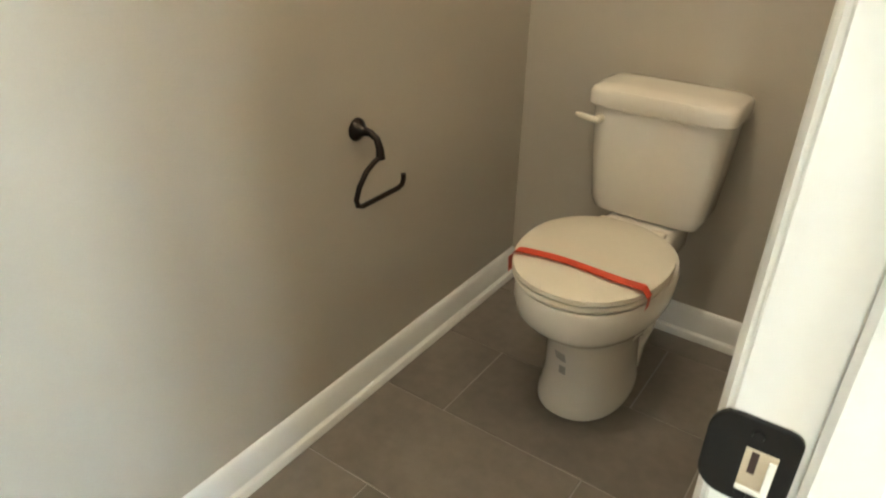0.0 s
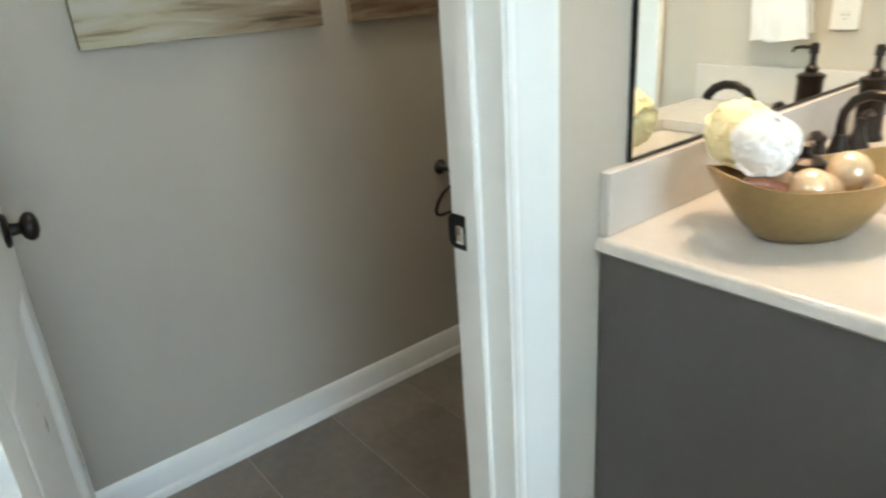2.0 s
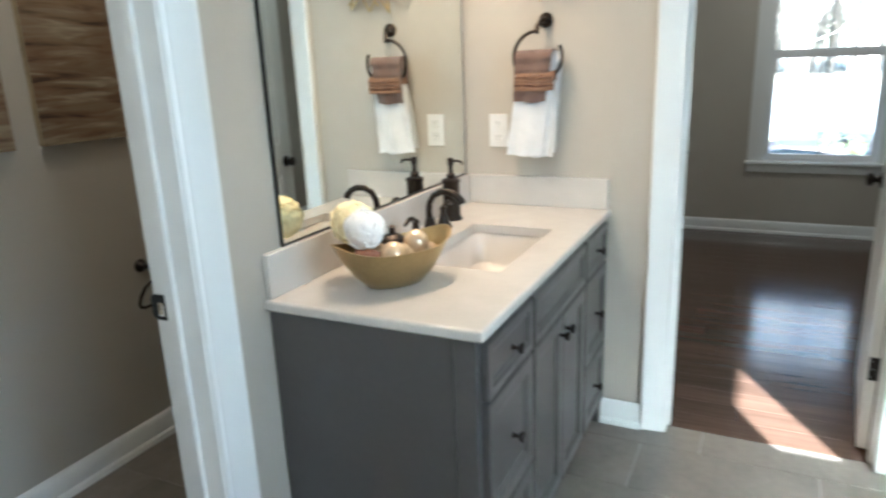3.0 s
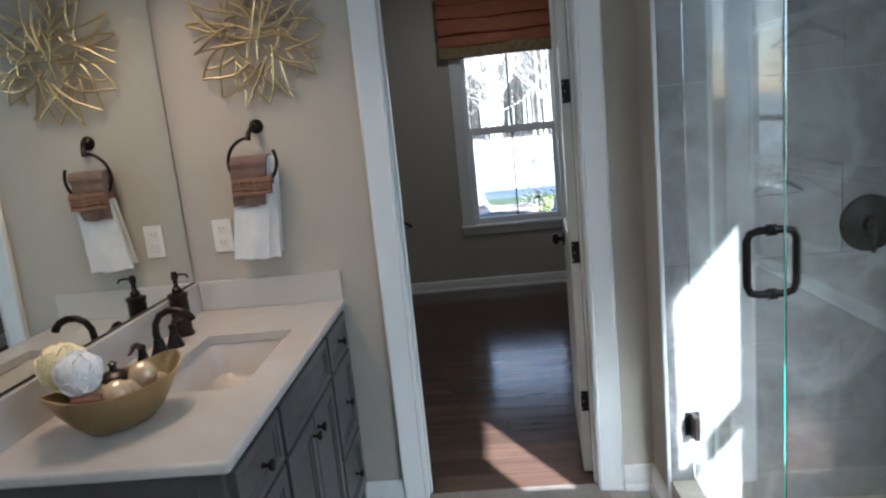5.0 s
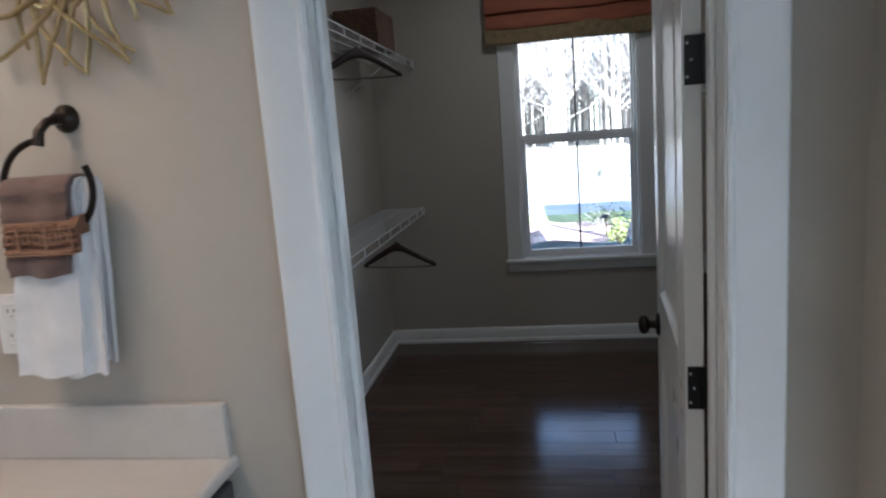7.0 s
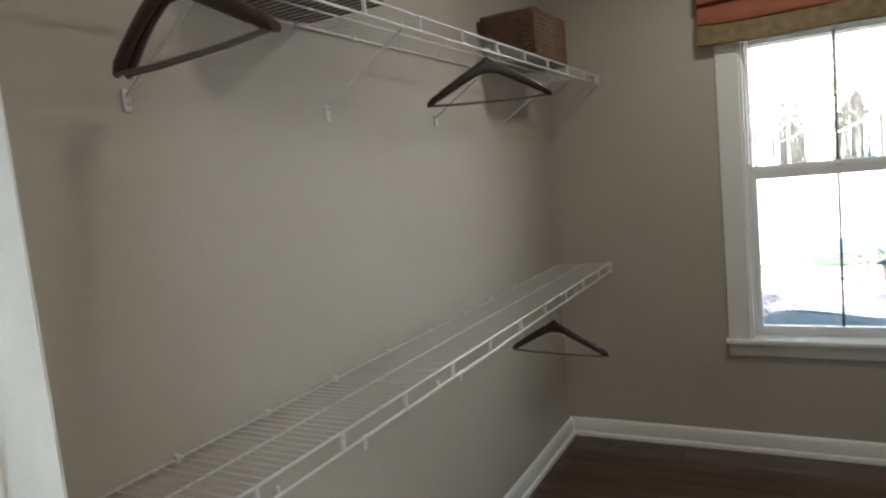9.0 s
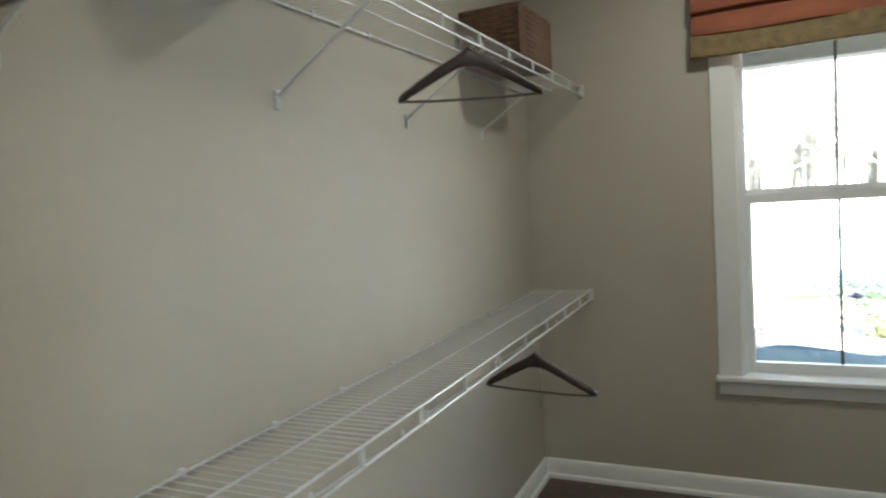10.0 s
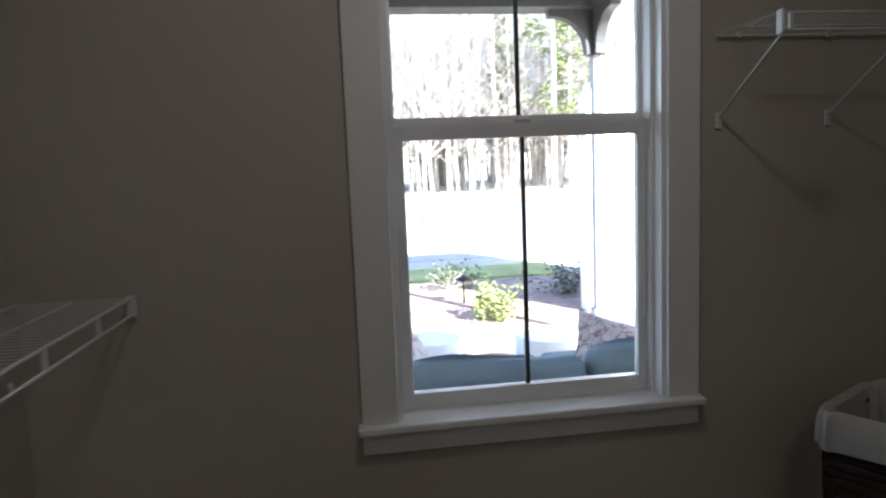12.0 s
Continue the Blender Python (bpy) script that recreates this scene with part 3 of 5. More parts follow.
sash(CN + 0.085, 1.12, 1.817, 0.638, 1.376, WX0 + 0.027, WX1 - 0.027, WZ0 + 0.001, 1.418)
sash(CN + 0.119, 1.101, 1.835, 1.441, 2.17, WX0 + 0.027, WX1 - 0.027, 1.388, WZ1 - 0.016)
part("sash_lock", bx(1.443, 1.493, CN + 0.066, CN + 0.078, 1.418, 1.432, 0.004), VINYL, win)

# roman shade over the window
rs = thing("roman_shade", "burnt orange folded roman shade with a moss gold border", "window shade")
yb = CN - 0.03
SX0, SX1 = 0.9, 2.036
for k, (z0, z1, out_) in enumerate(((2.135, 2.27, 0.052), (2.235, 2.4, 0.06), (2.36, 2.52, 0.054), (2.48, 2.645, 0.046))):
    # one soft tier: flat above, rolled forward and under at its lower edge, sagging a little between the cords
    tier = bmesh.new()
    rings = []
    for i in range(29):
        u = i / 28
        x = SX0 + (SX1 - SX0) * u
        sag = 0.008 * math.sin(math.pi * u) + 0.005 * math.sin(u * 11 + k * 2)
        puff = 0.006 * math.sin(u * 7 + k) + 0.003 * math.sin(u * 19 + 3 * k)
        prof = [(0.012, z1), (out_ * 0.55, z0 + 0.7 * (z1 - z0)), (out_ * 0.9, z0 + 0.35 * (z1 - z0)), (out_, z0 + 0.022), (out_ * 0.93, z0 + 0.005), (out_ * 0.7, z0), (0.016, z0 + 0.012), (0.004, z0 + 0.03), (0.004, z1)]
        rings.append([Vector((x, yb - d - (puff if d > 0.03 else 0), z - (sag if z < z0 + 0.05 else 0))) for d, z in prof])
    loft(tier, rings)
    part("shade_cloth", tier, SHADE, rs, "burnt orange folded cloth", True)
hem = bmesh.new()
rings = []
for i in range(25):
    u = i / 24
    x, sag = SX0 - 0.006 + (SX1 - SX0 + 0.012) * u, 0.004 * math.sin(u * 9) + 0.005 * math.sin(math.pi * u)
    rings.append([Vector((x, yb - d - 0.003 * math.sin(u * 13), z - sag)) for d, z in ((0.012, 2.15), (0.04, 2.148), (0.046, 2.1), (0.044, 2.046), (0.036, 2.04), (0.014, 2.042))])
loft(hem, rings)
part("border", hem, SHADET, rs, "moss gold border strip", True)
part("head_rail", bx(SX0, SX1, yb - 0.03, yb, 2.64, 2.68), SHADE, rs)
part("pull_cord", tube(bmesh.new(), [(SX0 + 0.1, yb - 0.008, 2.05), (SX0 + 0.1, yb - 0.008, 2.64)], 0.0012, 6), TRIM, rs)

# ---- toilet ----
TX = -0.583
toilet = thing("toilet", "bone white two-piece toilet with a red strap round its closed lid", "toilet")
ped = bmesh.new()
rings = []
for z, a, b, back, cy in (
        (0.0, 0.118, 0.174, 0.2, -0.385), (0.018, 0.117, 0.173, 0.2, -0.385), (0.03, 0.112, 0.168, 0.2, -0.385), (0.1, 0.106, 0.162, 0.2, -0.385), (0.18, 0.106, 0.168, 0.2, -0.39),
        (0.235, 0.113, 0.184, 0.205, -0.395), (0.268, 0.132, 0.21, 0.21, -0.4), (0.298, 0.16, 0.244, 0.215, -0.41), (0.325, 0.174, 0.262, 0.218, -0.415), (0.35, 0.177, 0.267, 0.22, -0.415), (0.39, 0.178, 0.268, 0.22, -0.415), (0.399, 0.174, 0.263, 0.22, -0.415)):
    rings.append(oval(TX - 0.007, cy, a, b, z, 40, 2.2, back))
loft(ped, rings)
part("bowl", ped, CHINA, toilet, smooth=True)
trap = bmesh.new()
tube(trap, [(TX + 0.055, -0.42, 0.19), (TX + 0.065, -0.35, 0.21), (TX + 0.068, -0.28, 0.18), (TX + 0.052, -0.27, 0.1), (TX + 0.048, -0.28, 0.0)], [0.04, 0.048, 0.05, 0.046, 0.044], 14)
tube(trap, [(TX - 0.055, -0.42, 0.19), (TX - 0.065, -0.35, 0.21), (TX - 0.068, -0.28, 0.18), (TX - 0.052, -0.27, 0.1), (TX - 0.048, -0.28, 0.0)], [0.04, 0.048, 0.05, 0.046, 0.044], 14)
part("trapway", trap, CHINA, toilet, smooth=True)
part("deck", bx(TX - 0.1, TX + 0.1, -0.235, -0.03, 0.3, 0.412, 0.025, 3), CHINA, toilet, smooth=True)
seat = bmesh.new()
loft(seat, [oval(TX - 0.013, -0.4440, 0.176, 0.232, 0.402, 40, 2.15, 0.195), oval(TX - 0.013, -0.4440, 0.180, 0.236, 0.410, 40, 2.15, 0.198), oval(TX - 0.013, -0.4440, 0.178, 0.234, 0.4180, 40, 2.15, 0.196)])
part("seat", seat, SEATM, toilet, "bone plastic seat", True)
lid = bmesh.new()
loft(lid, [oval(TX - 0.013, -0.4440, 0.177, 0.233, 0.4195, 40, 2.15, 0.193), oval(TX - 0.013, -0.4440, 0.181, 0.237, 0.4250, 40, 2.15, 0.196), oval(TX - 0.013, -0.4440, 0.179, 0.235, 0.4340, 40, 2.15, 0.195), oval(TX - 0.013, -0.4440, 0.159, 0.212, 0.4410, 40, 2.1, 0.178), oval(TX - 0.013, -0.4440, 0.08, 0.1, 0.4440, 40, 2.0, 0.09)])
lid_ob = part("lid", lid, SEATM, toilet, "closed bone plastic lid", True)
for s in (-1, 1):
    part("seat_hinge", bx(TX + s * 0.07 - 0.02, TX + s * 0.07 + 0.02, -0.262, -0.235, 0.412, 0.43, 0.006, 2), SEATM, toilet, smooth=True)
# strap: a flat ribbon over the lid and down the rim
ribbon = bmesh.new()
path = []
for i in range(25):
    u = i / 24
    x = TX - 0.172 + 0.332 * u
    y = -0.575 + 0.01 * math.sin(u * 5.2) + 0.03 * u
    edge = max(0.0, abs(u - 0.5) * 2 - 0.9) * 10
    z = 0.4485 - 0.02 * edge ** 1.5
    path.append((x, y, z))
path = [(path[0][0] + 0.002, path[0][1], 0.39)] + path + [(path[-1][0] - 0.002, path[-1][1], 0.398)]
w = 0.0125
loft(ribbon, [[Vector((x, y - w, z)), Vector((x, y + w, z + 0.001)), Vector((x, y + w, z + 0.0022)), Vector((x, y - w, z + 0.0012))] for x, y, z in path])
part("strap", ribbon, RED, toilet, "red plastic strap", True)
tank = bmesh.new()
rings = []
for z, a, d0, d1 in ((0.414, 0.125, -0.165, -0.035), (0.42, 0.143, -0.185, -0.028), (0.45, 0.156, -0.193, -0.022), (0.58, 0.168, -0.2, -0.02), (0.71, 0.176, -0.205, -0.018)):
    rings.append(oval(TX, (d0 + d1) / 2, a, (d1 - d0) / 2, z, 44, 6.0))
loft(tank, rings)
tk = part("tank", tank, CHINA, toilet, smooth=True)
tl = bmesh.new()
cy, hb = -0.1125, 0.105
loft(tl, [oval(TX, cy, 0.18, hb - 0.005, 0.707, 44, 7), oval(TX, cy, 0.186, hb, 0.713, 44, 7), oval(TX, cy, 0.187, hb, 0.742, 44, 7), oval(TX, cy, 0.181, hb - 0.006, 0.753, 44, 6.5), oval(TX, cy, 0.165, hb - 0.022, 0.759, 44, 6), oval(TX, cy, 0.1, 0.05, 0.762, 44, 4)])
part("tank_lid", tl, CHINA, toilet, smooth=True)
lev = bmesh.new()
tube(lev, [(TX - 0.145, -0.2, 0.675), (TX - 0.145, -0.218, 0.675)], [0.013, 0.011], 14)
tube(lev, [(TX - 0.138, -0.22, 0.674), (TX - 0.165, -0.224, 0.677), (TX - 0.188, -0.228, 0.682), (TX - 0.2, -0.229, 0.684)], [0.0085, 0.008, 0.0075, 0.004], 12)
part("flush_lever", lev, SEATM, toilet, smooth=True)
# small printed stickers on the pedestal
for dx, z, h, wd in ((-0.022, 0.172, 0.034, 0.03), (-0.018, 0.13, 0.026, 0.022)):
    rows_ = []
    for zz, a, b, cy in ((z, 0.106, 0.1675, -0.3895), (z + h, 0.11, 0.178, -0.3935)) if z > 0.15 else ((z, 0.106, 0.1643, -0.387), (z + h, 0.106, 0.166, -0.3888)):
        front_row = []
        for k in range(5):
            u = (dx + wd * (k / 4 - 0.5)) / a
            front_row.append(Vector((TX + u * a, cy - b * (1 - abs(u) ** 2.2) ** (1 / 2.2) - 0.0015, zz)))
        rows_.append(front_row + [p + Vector((0, 0.001, 0)) for p in front_row[::-1]])
    part("sticker", loft(bmesh.new(), rows_), PAPER, toilet, "small grey printed sticker")

# toilet paper holder
tp = thing("toilet_paper_holder", "empty oil-rubbed bronze open-arm paper holder on the wall", "paper holder")
ty, tz = -0.76, 0.725
part("rosette", lathe([(0.0, 0), (0.026, 0), (0.026, 0.004), (0.02, 0.012), (0.012, 0.02), (0.009, 0.03), (0.0, 0.031)], 24, m=Matrix.Translation((TW, ty, tz)) @ Matrix.Rotation(radians(90), 4, "Y")), BRONZE, tp, smooth=True)
part("post", tube(bmesh.new(), [(TW + 0.02, ty, tz), (TW + 0.04, ty, tz), (TW + 0.055, ty + 0.002, tz - 0.01), (TW + 0.062, ty + 0.003, tz - 0.03), (TW + 0.063, ty + 0.004, tz - 0.055)], [0.011, 0.0085, 0.008, 0.009, 0.011], 14), BRONZE, tp, smooth=True)
bar = [(TW + 0.063, ty + u, tz + v) for u, v in ((0.006, -0.05), (-0.018, -0.056), (-0.044, -0.07), (-0.068, -0.098), (-0.079, -0.124), (-0.076, -0.138), (-0.062, -0.145), (0.062, -0.145), (0.077, -0.141), (0.083, -0.13), (0.083, -0.116))]
part("arm", tube(bmesh.new(), bar, 0.0062, 12), BRONZE, tp, smooth=True)

# canvases on the toilet room wall
for y0, y1 in ((-1.782, -1.158), (-1.064, -0.44)):
    pic = thing("canvas_painting", "abstract brown and cream brushwork canvas on the wall", "painting", group="pair of canvases")
    part("canvas", bx(TW + 0.025, TW + 0.027, y0, y1, 1.222, 1.85), CANVAS, pic, "streaky brown and cream brushwork")
    part("stretcher", bx(TW, TW + 0.025, y0 + 0.0005, y1 - 0.0005, 1.2225, 1.8495, 0.002), CANVASE, pic)

# ---- vanity ----
VY0, VX, VT = -1.248, 0.562, 0.855
van = thing("vanity_cabinet", "charcoal grey vanity with panelled drawers and bronze knobs", "vanity cabinet")
part("body", bx(0.002, VX - 0.02, VY0, -0.002, 0.1, 0.69, 0.001), CABINET, van)
part("toe_kick", bx(0.002, VX - 0.08, VY0 + 0.02, -0.02, 0.0, 0.1), CABINET, van)
part("end_panel", bx(0.004, VX - 0.055, VY0 - 0.006, VY0, 0.0, VT - 0.001, 0.001), CABINET, van)
fr = bmesh.new()
for y0, y1 in ((VY0 - 0.006, VY0 + 0.03), (-0.032, -0.002)):
    box_in(fr, VX - 0.055, VX, y0, y1, 0.0, VT - 0.001, 0.003)
for y0, y1 in ((-0.925, -0.887), (-0.363, -0.325)):
    box_in(fr, VX - 0.02, VX, y0, y1, 0.1, VT - 0.001)
for a, b in ((VY0 + 0.03, -0.925), (-0.887, -0.363), (-0.325, -0.032)):
    box_in(fr, VX - 0.02, VX, a, b, VT - 0.022, VT - 0.001)
    box_in(fr, VX - 0.02, VX, a, b, 0.1, 0.125)
part("face_frame", fr, CABINET, van)


def front(y0, y1, z0, z1, name):
    """A recessed-panel front that stands proud of the frame."""
    bm = bmesh.new()
    x = VX
    n = 0.045 if (z1 - z0) > 0.16 else 0.028
    prof = [(0.0, 0.0), (0.0, 0.016), (0.003, 0.019), (n - 0.004, 0.019), (n, 0.015), (n + 0.008, 0.013), (n + 0.012, 0.009)]
    loft(bm, [[Vector((x + d, y0 + q, z0 + q)), Vector((x + d, y1 - q, z0 + q)), Vector((x + d, y1 - q, z1 - q)), Vector((x + d, y0 + q, z1 - q))] for q, d in prof])
    return part(name, bm, CABINET, van, "recessed-panel charcoal front")


def knob(owner, y, z):
    part("knob", lathe([(0.0, 0), (0.009, 0), (0.006, 0.004), (0.005, 0.014), (0.013, 0.02), (0.0155, 0.026), (0.012, 0.031), (0.0, 0.033)], 16, m=Matrix.Translation((VX + 0.017, y, z)) @ Matrix.Rotation(radians(90), 4, "Y")), BRONZE, owner, "oil-rubbed bronze knob", True)


for a, b in ((VY0 + 0.022, -0.917), (-0.333, -0.024)):
    for z0, z1 in ((0.7, 0.84), (0.372, 0.69), (0.115, 0.362)):
        d = front(a, b, z0, z1, "drawer")
        knob(d, (a + b) / 2, (z0 + z1) / 2)
front(-0.896, -0.354, 0.7, 0.84, "false_drawer")
for a, b, ky in ((-0.896, -0.6265, -0.655), (-0.6235, -0.354, -0.595)):
    d = front(a, b, 0.115, 0.69, "door")
    knob(d, ky, 0.635)

# worktop with a cut-out for the sink
ct = thing("countertop", "white quartz vanity top with low backsplashes", "countertop")
CX, CY0 = 0.587, -1.268
SX = (0.185, 0.472)
SY = (-0.862, -0.366)
slab = bmesh.new()
outer = [(0.001, CY0 + 0.012), (CX - 0.012, CY0 + 0.012), (CX - 0.012, -0.0005), (0.001, -0.0005)]
inner = [(SX[0], SY[0]), (SX[1], SY[0]), (SX[1], SY[1]), (SX[0], SY[1])]
loft(slab, [[Vector((x, y, z)) for x, y in ring] for ring, z in ((outer, VT), (outer, VT + 0.03), (inner, VT + 0.03), (inner, VT), (outer, VT))], False, False)
bmesh.ops.remove_doubles(slab, verts=slab.verts, dist=0.0001)
part("top", slab, QUARTZ, ct)
edge = [(0, 0), (0.004, -0.0), (0.012, 0.007), (0.012, 0.022), (0.009, 0.027), (0.003, 0.03), (0, 0.03)]
e1 = bmesh.new()
extrude(e1, edge, (CX - 0.012, CY0 + 0.012, VT), (1, 0, 0), (0, 0, 1), (0, -CY0 - 0.0125, 0))
extrude(e1, edge, (0.001, CY0 + 0.012, VT), (0, -1, 0), (0, 0, 1), (CX - 0.013, 0, 0))
corner = bmesh.new()
ringsc = []
for q, d in edge:
    ringsc.append([Vector((CX - 0.012 + q * math.cos(a), CY0 + 0.012 + q * math.sin(a), VT + d)) for a in [radians(-90 + 15 * i) for i in range(7)]] + [Vector((CX - 0.012, CY0 + 0.012, VT + d))])
loft(corner, ringsc)
part("edge", e1, QUARTZ, ct, smooth=True)
part("edge_corner", corner, QUARTZ, ct, smooth=True)
part("backsplash", bx(0.0005, 0.02, CY0 + 0.012, -0.001, VT + 0.03, 1.0, 0.003, 2), QUARTZ, ct)
part("sidesplash", bx(0.0205, 0.578, -0.02, -0.0005, VT + 0.03, 1.0, 0.003, 2), QUARTZ, ct)

sink = thing("undermount_sink", "biscuit glazed rectangular undermount sink", "sink")
sb = bmesh.new()
cx, cy = (SX[0] + SX[1]) / 2, (SY[0] + SY[1]) / 2
ha, hb = (SX[1] - SX[0]) / 2, (SY[1] - SY[0]) / 2
loft(sb, [oval(cx, cy, ha + 0.03, hb + 0.03, VT - 0.002, 48, 9), oval(cx, cy, ha + 0.004, hb + 0.004, VT - 0.003, 48, 9), oval(cx, cy, ha - 0.004, hb - 0.004, VT - 0.02, 48, 8), oval(cx, cy, ha - 0.018, hb - 0.018, VT - 0.1, 48, 7), oval(cx, cy, ha - 0.05, hb - 0.05, VT - 0.128, 48, 5), oval(cx, cy, 0.025, 0.025, VT - 0.134, 48, 2)], False)
part("basin", sb, SINKW, sink, smooth=True)
part("drain", lathe([(0.0, 0), (0.022, 0), (0.022, 0.003), (0.014, 0.004), (0.0, 0.002)], 20, at=(cx, cy, VT - 0.135)), BRONZE, sink, smooth=True)

# widespread faucet
fa = thing("faucet", "oil-rubbed bronze widespread faucet with two lever handles", "faucet")
Z0 = VT + 0.03
FY = -0.556
sp = lathe([(0.0, 0), (0.033, 0), (0.034, 0.004), (0.031, 0.009), (0.025, 0.02), (0.019, 0.038), (0.0145, 0.06), (0.0, 0.06)], 24, at=(0.108, FY, Z0))
spts = [(0.108, FY, Z0 + 0.045), (0.105, FY, Z0 + 0.08), (0.109, FY, Z0 + 0.11), (0.125, FY, Z0 + 0.135), (0.152, FY, Z0 + 0.148), (0.182, FY, Z0 + 0.148), (0.207, FY, Z0 + 0.138), (0.223, FY, Z0 + 0.122), (0.227, FY, Z0 + 0.112)]
tube(sp, spts, [0.0125, 0.011, 0.0105, 0.0105, 0.011, 0.0115, 0.012, 0.0125, 0.0125], 14)
part("spout", sp, BRONZE, fa, smooth=True)
for y, s in ((FY - 0.102, -1), (FY + 0.102, 1)):
    hb_ = lathe([(0.0, 0), (0.029, 0), (0.0295, 0.004), (0.027, 0.009), (0.021, 0.022), (0.014, 0.042), (0.0105, 0.06), (0.013, 0.069), (0.009, 0.077), (0.0, 0.079)], 20, at=(0.108, y, Z0))
    tube(hb_, [(0.108, y, Z0 + 0.068), (0.108, y + s * 0.02, Z0 + 0.083), (0.108, y + s * 0.042, Z0 + 0.085), (0.108, y + s * 0.06, Z0 + 0.076), (0.108, y + s * 0.072, Z0 + 0.072)], [0.009, 0.0085, 0.0075, 0.006, 0.004], 12)
    part("handle", hb_, BRONZE, fa, smooth=True)

# soap dispenser
so = thing("soap_dispenser", "oil-rubbed bronze soap pump standing on the vanity top", "soap dispenser")
sx, sy = 0.08, -0.324
part("bottle", lathe([(0.0, 0), (0.036, 0), (0.037, 0.006), (0.033, 0.012), (0.031, 0.02), (0.031, 0.134), (0.034, 0.14), (0.034, 0.147), (0.02, 0.153), (0.0, 0.154)], 28, at=(sx, sy, Z0)), BRONZE, so, smooth=True)
pm = lathe([(0.0, 0), (0.016, 0), (0.016, 0.014), (0.01, 0.019), (0.008, 0.024), (0.008, 0.046), (0.012, 0.049), (0.0105, 0.07), (0.007, 0.074), (0.0, 0.075)], 20, at=(sx, sy, Z0 + 0.151))
tube(pm, [(sx, sy, Z0 + 0.213), (sx + 0.03, sy - 0.004, Z0 + 0.215), (sx + 0.045, sy - 0.006, Z0 + 0.212), (sx + 0.05, sy - 0.006, Z0 + 0.202)], [0.0045, 0.0042, 0.004, 0.0035], 10)
part("pump", pm, BRONZE, so, smooth=True)

# brass bowl with bath things
BCX, BCY, BROT = 0.244, -1.036, radians(58)
RB = Matrix.Translation((BCX, BCY, Z0)) @ Matrix.Rotation(BROT, 4, "Z") @ Matrix.Scale(1.04, 4)
bw = bmesh.new()


def boat(a, b, z, lift, n=44):
    out = []
    for k in range(n):
        t = k * math.tau / n
        c, s = math.cos(t), math.sin(t)
        out.append(RB @ Vector((a * math.copysign(abs(c) ** 0.9, c), b * s, z + lift * abs(c) ** 3)))
    return out


loft(bw, [boat(0.055, 0.038, 0.0, 0), boat(0.075, 0.052, 0.004, 0), boat(0.105, 0.07, 0.03, 0.004), boat(0.135, 0.084, 0.065, 0.012), boat(0.158, 0.093, 0.095, 0.025), boat(0.162, 0.095, 0.098, 0.027), boat(0.158, 0.091, 0.098, 0.027), boat(0.13, 0.08, 0.065, 0.012), boat(0.1, 0.065, 0.03, 0.004), boat(0.05, 0.035, 0.012, 0)])
single("decorative_bowl", bw, BOWLG, "champagne brass boat-shaped bowl holding bath things", "bowl", True)


def pouf(at, r, material, label, seed):
    """A net sponge: a soft core in a tangle of fluted ruffles."""
    rnd = random.Random(seed)
    t = thing("bath_pouf", label, "bath sponge", Matrix.Translation(at))
    bm = bmesh.new()
    bmesh.ops.create_icosphere(bm, subdivisions=5, radius=r * 0.95)
    for v in bm.verts:
        v.co *= 1 + 0.07 * noise.noise(v.co * 75 + Vector((seed, 0, 0))) + 0.05 * noise.noise(v.co * 210 + Vector((0, seed, 0))) + 0.03 * noise.noise(v.co * 520)
    part("core", bm, material, t, smooth=True)
    for k in range(6):
        turn = Euler((rnd.uniform(0, 6.3), rnd.uniform(0, 6.3), rnd.uniform(0, 6.3))).to_matrix()
        off, flutes, ph = rnd.uniform(-0.35, 0.35) * r, rnd.choice((8, 9, 11)), rnd.uniform(0, 6.3)
        size = math.sqrt(r * r - off * off)
        bm = bmesh.new()
        rings = []
        for f in (0.55, 0.78, 0.92, 1.0):
            ring = []
            for i in range(88):
                a = math.tau * i / 88
                wob = math.sin(flutes * a + ph) + 0.5 * math.sin(2.3 * flutes * a + 2 * ph)
                rr = size * f * (1 + 0.05 * math.sin(5 * a + ph))
                ring.append(turn @ Vector((rr * math.cos(a), rr * math.sin(a), off + 0.06 * r * f * f * wob)))
            rings.append(ring)
        loft(bm, rings, False, False)
        part("ruffle", bm, material, t, smooth=True)
    return t


pouf((0.124, -1.034, 1.037), 0.06, POUFY, "pale yellow ruffled net bath sponge in the brass bowl", 3)
pouf((0.19, -1.083, 1.037), 0.052, POUFW, "white ruffled net bath sponge in the brass bowl", 8)
for at, r in (((0.284, -0.985, 0.986), 0.034), ((0.262, -1.066, 0.972), 0.034), ((0.262, -1.02, 0.958), 0.031), ((0.2, -1.05, 0.962), 0.033), ((0.31, -0.965, 0.955), 0.028)):
    bm = bmesh.new()
    bmesh.ops.create_uvsphere(bm, u_segments=24, v_segments=14, radius=r, matrix=Matrix.Translation(at))
    single("bath_ball", bm, PEARL, "pearly gold bath ball in the brass bowl", "bath ball", True, "bath balls in the bowl")
bo = thing("lotion_bottle", "small dark-capped lotion bottle lying among the bath balls", "bottle")
part("glass_body", lathe([(0.0, 0), (0.026, 0), (0.028, 0.01), (0.028, 0.05), (0.012, 0.062), (0.0, 0.063)], 20, at=(0.222, -1.0, 0.925)), POUFW, bo, smooth=True)
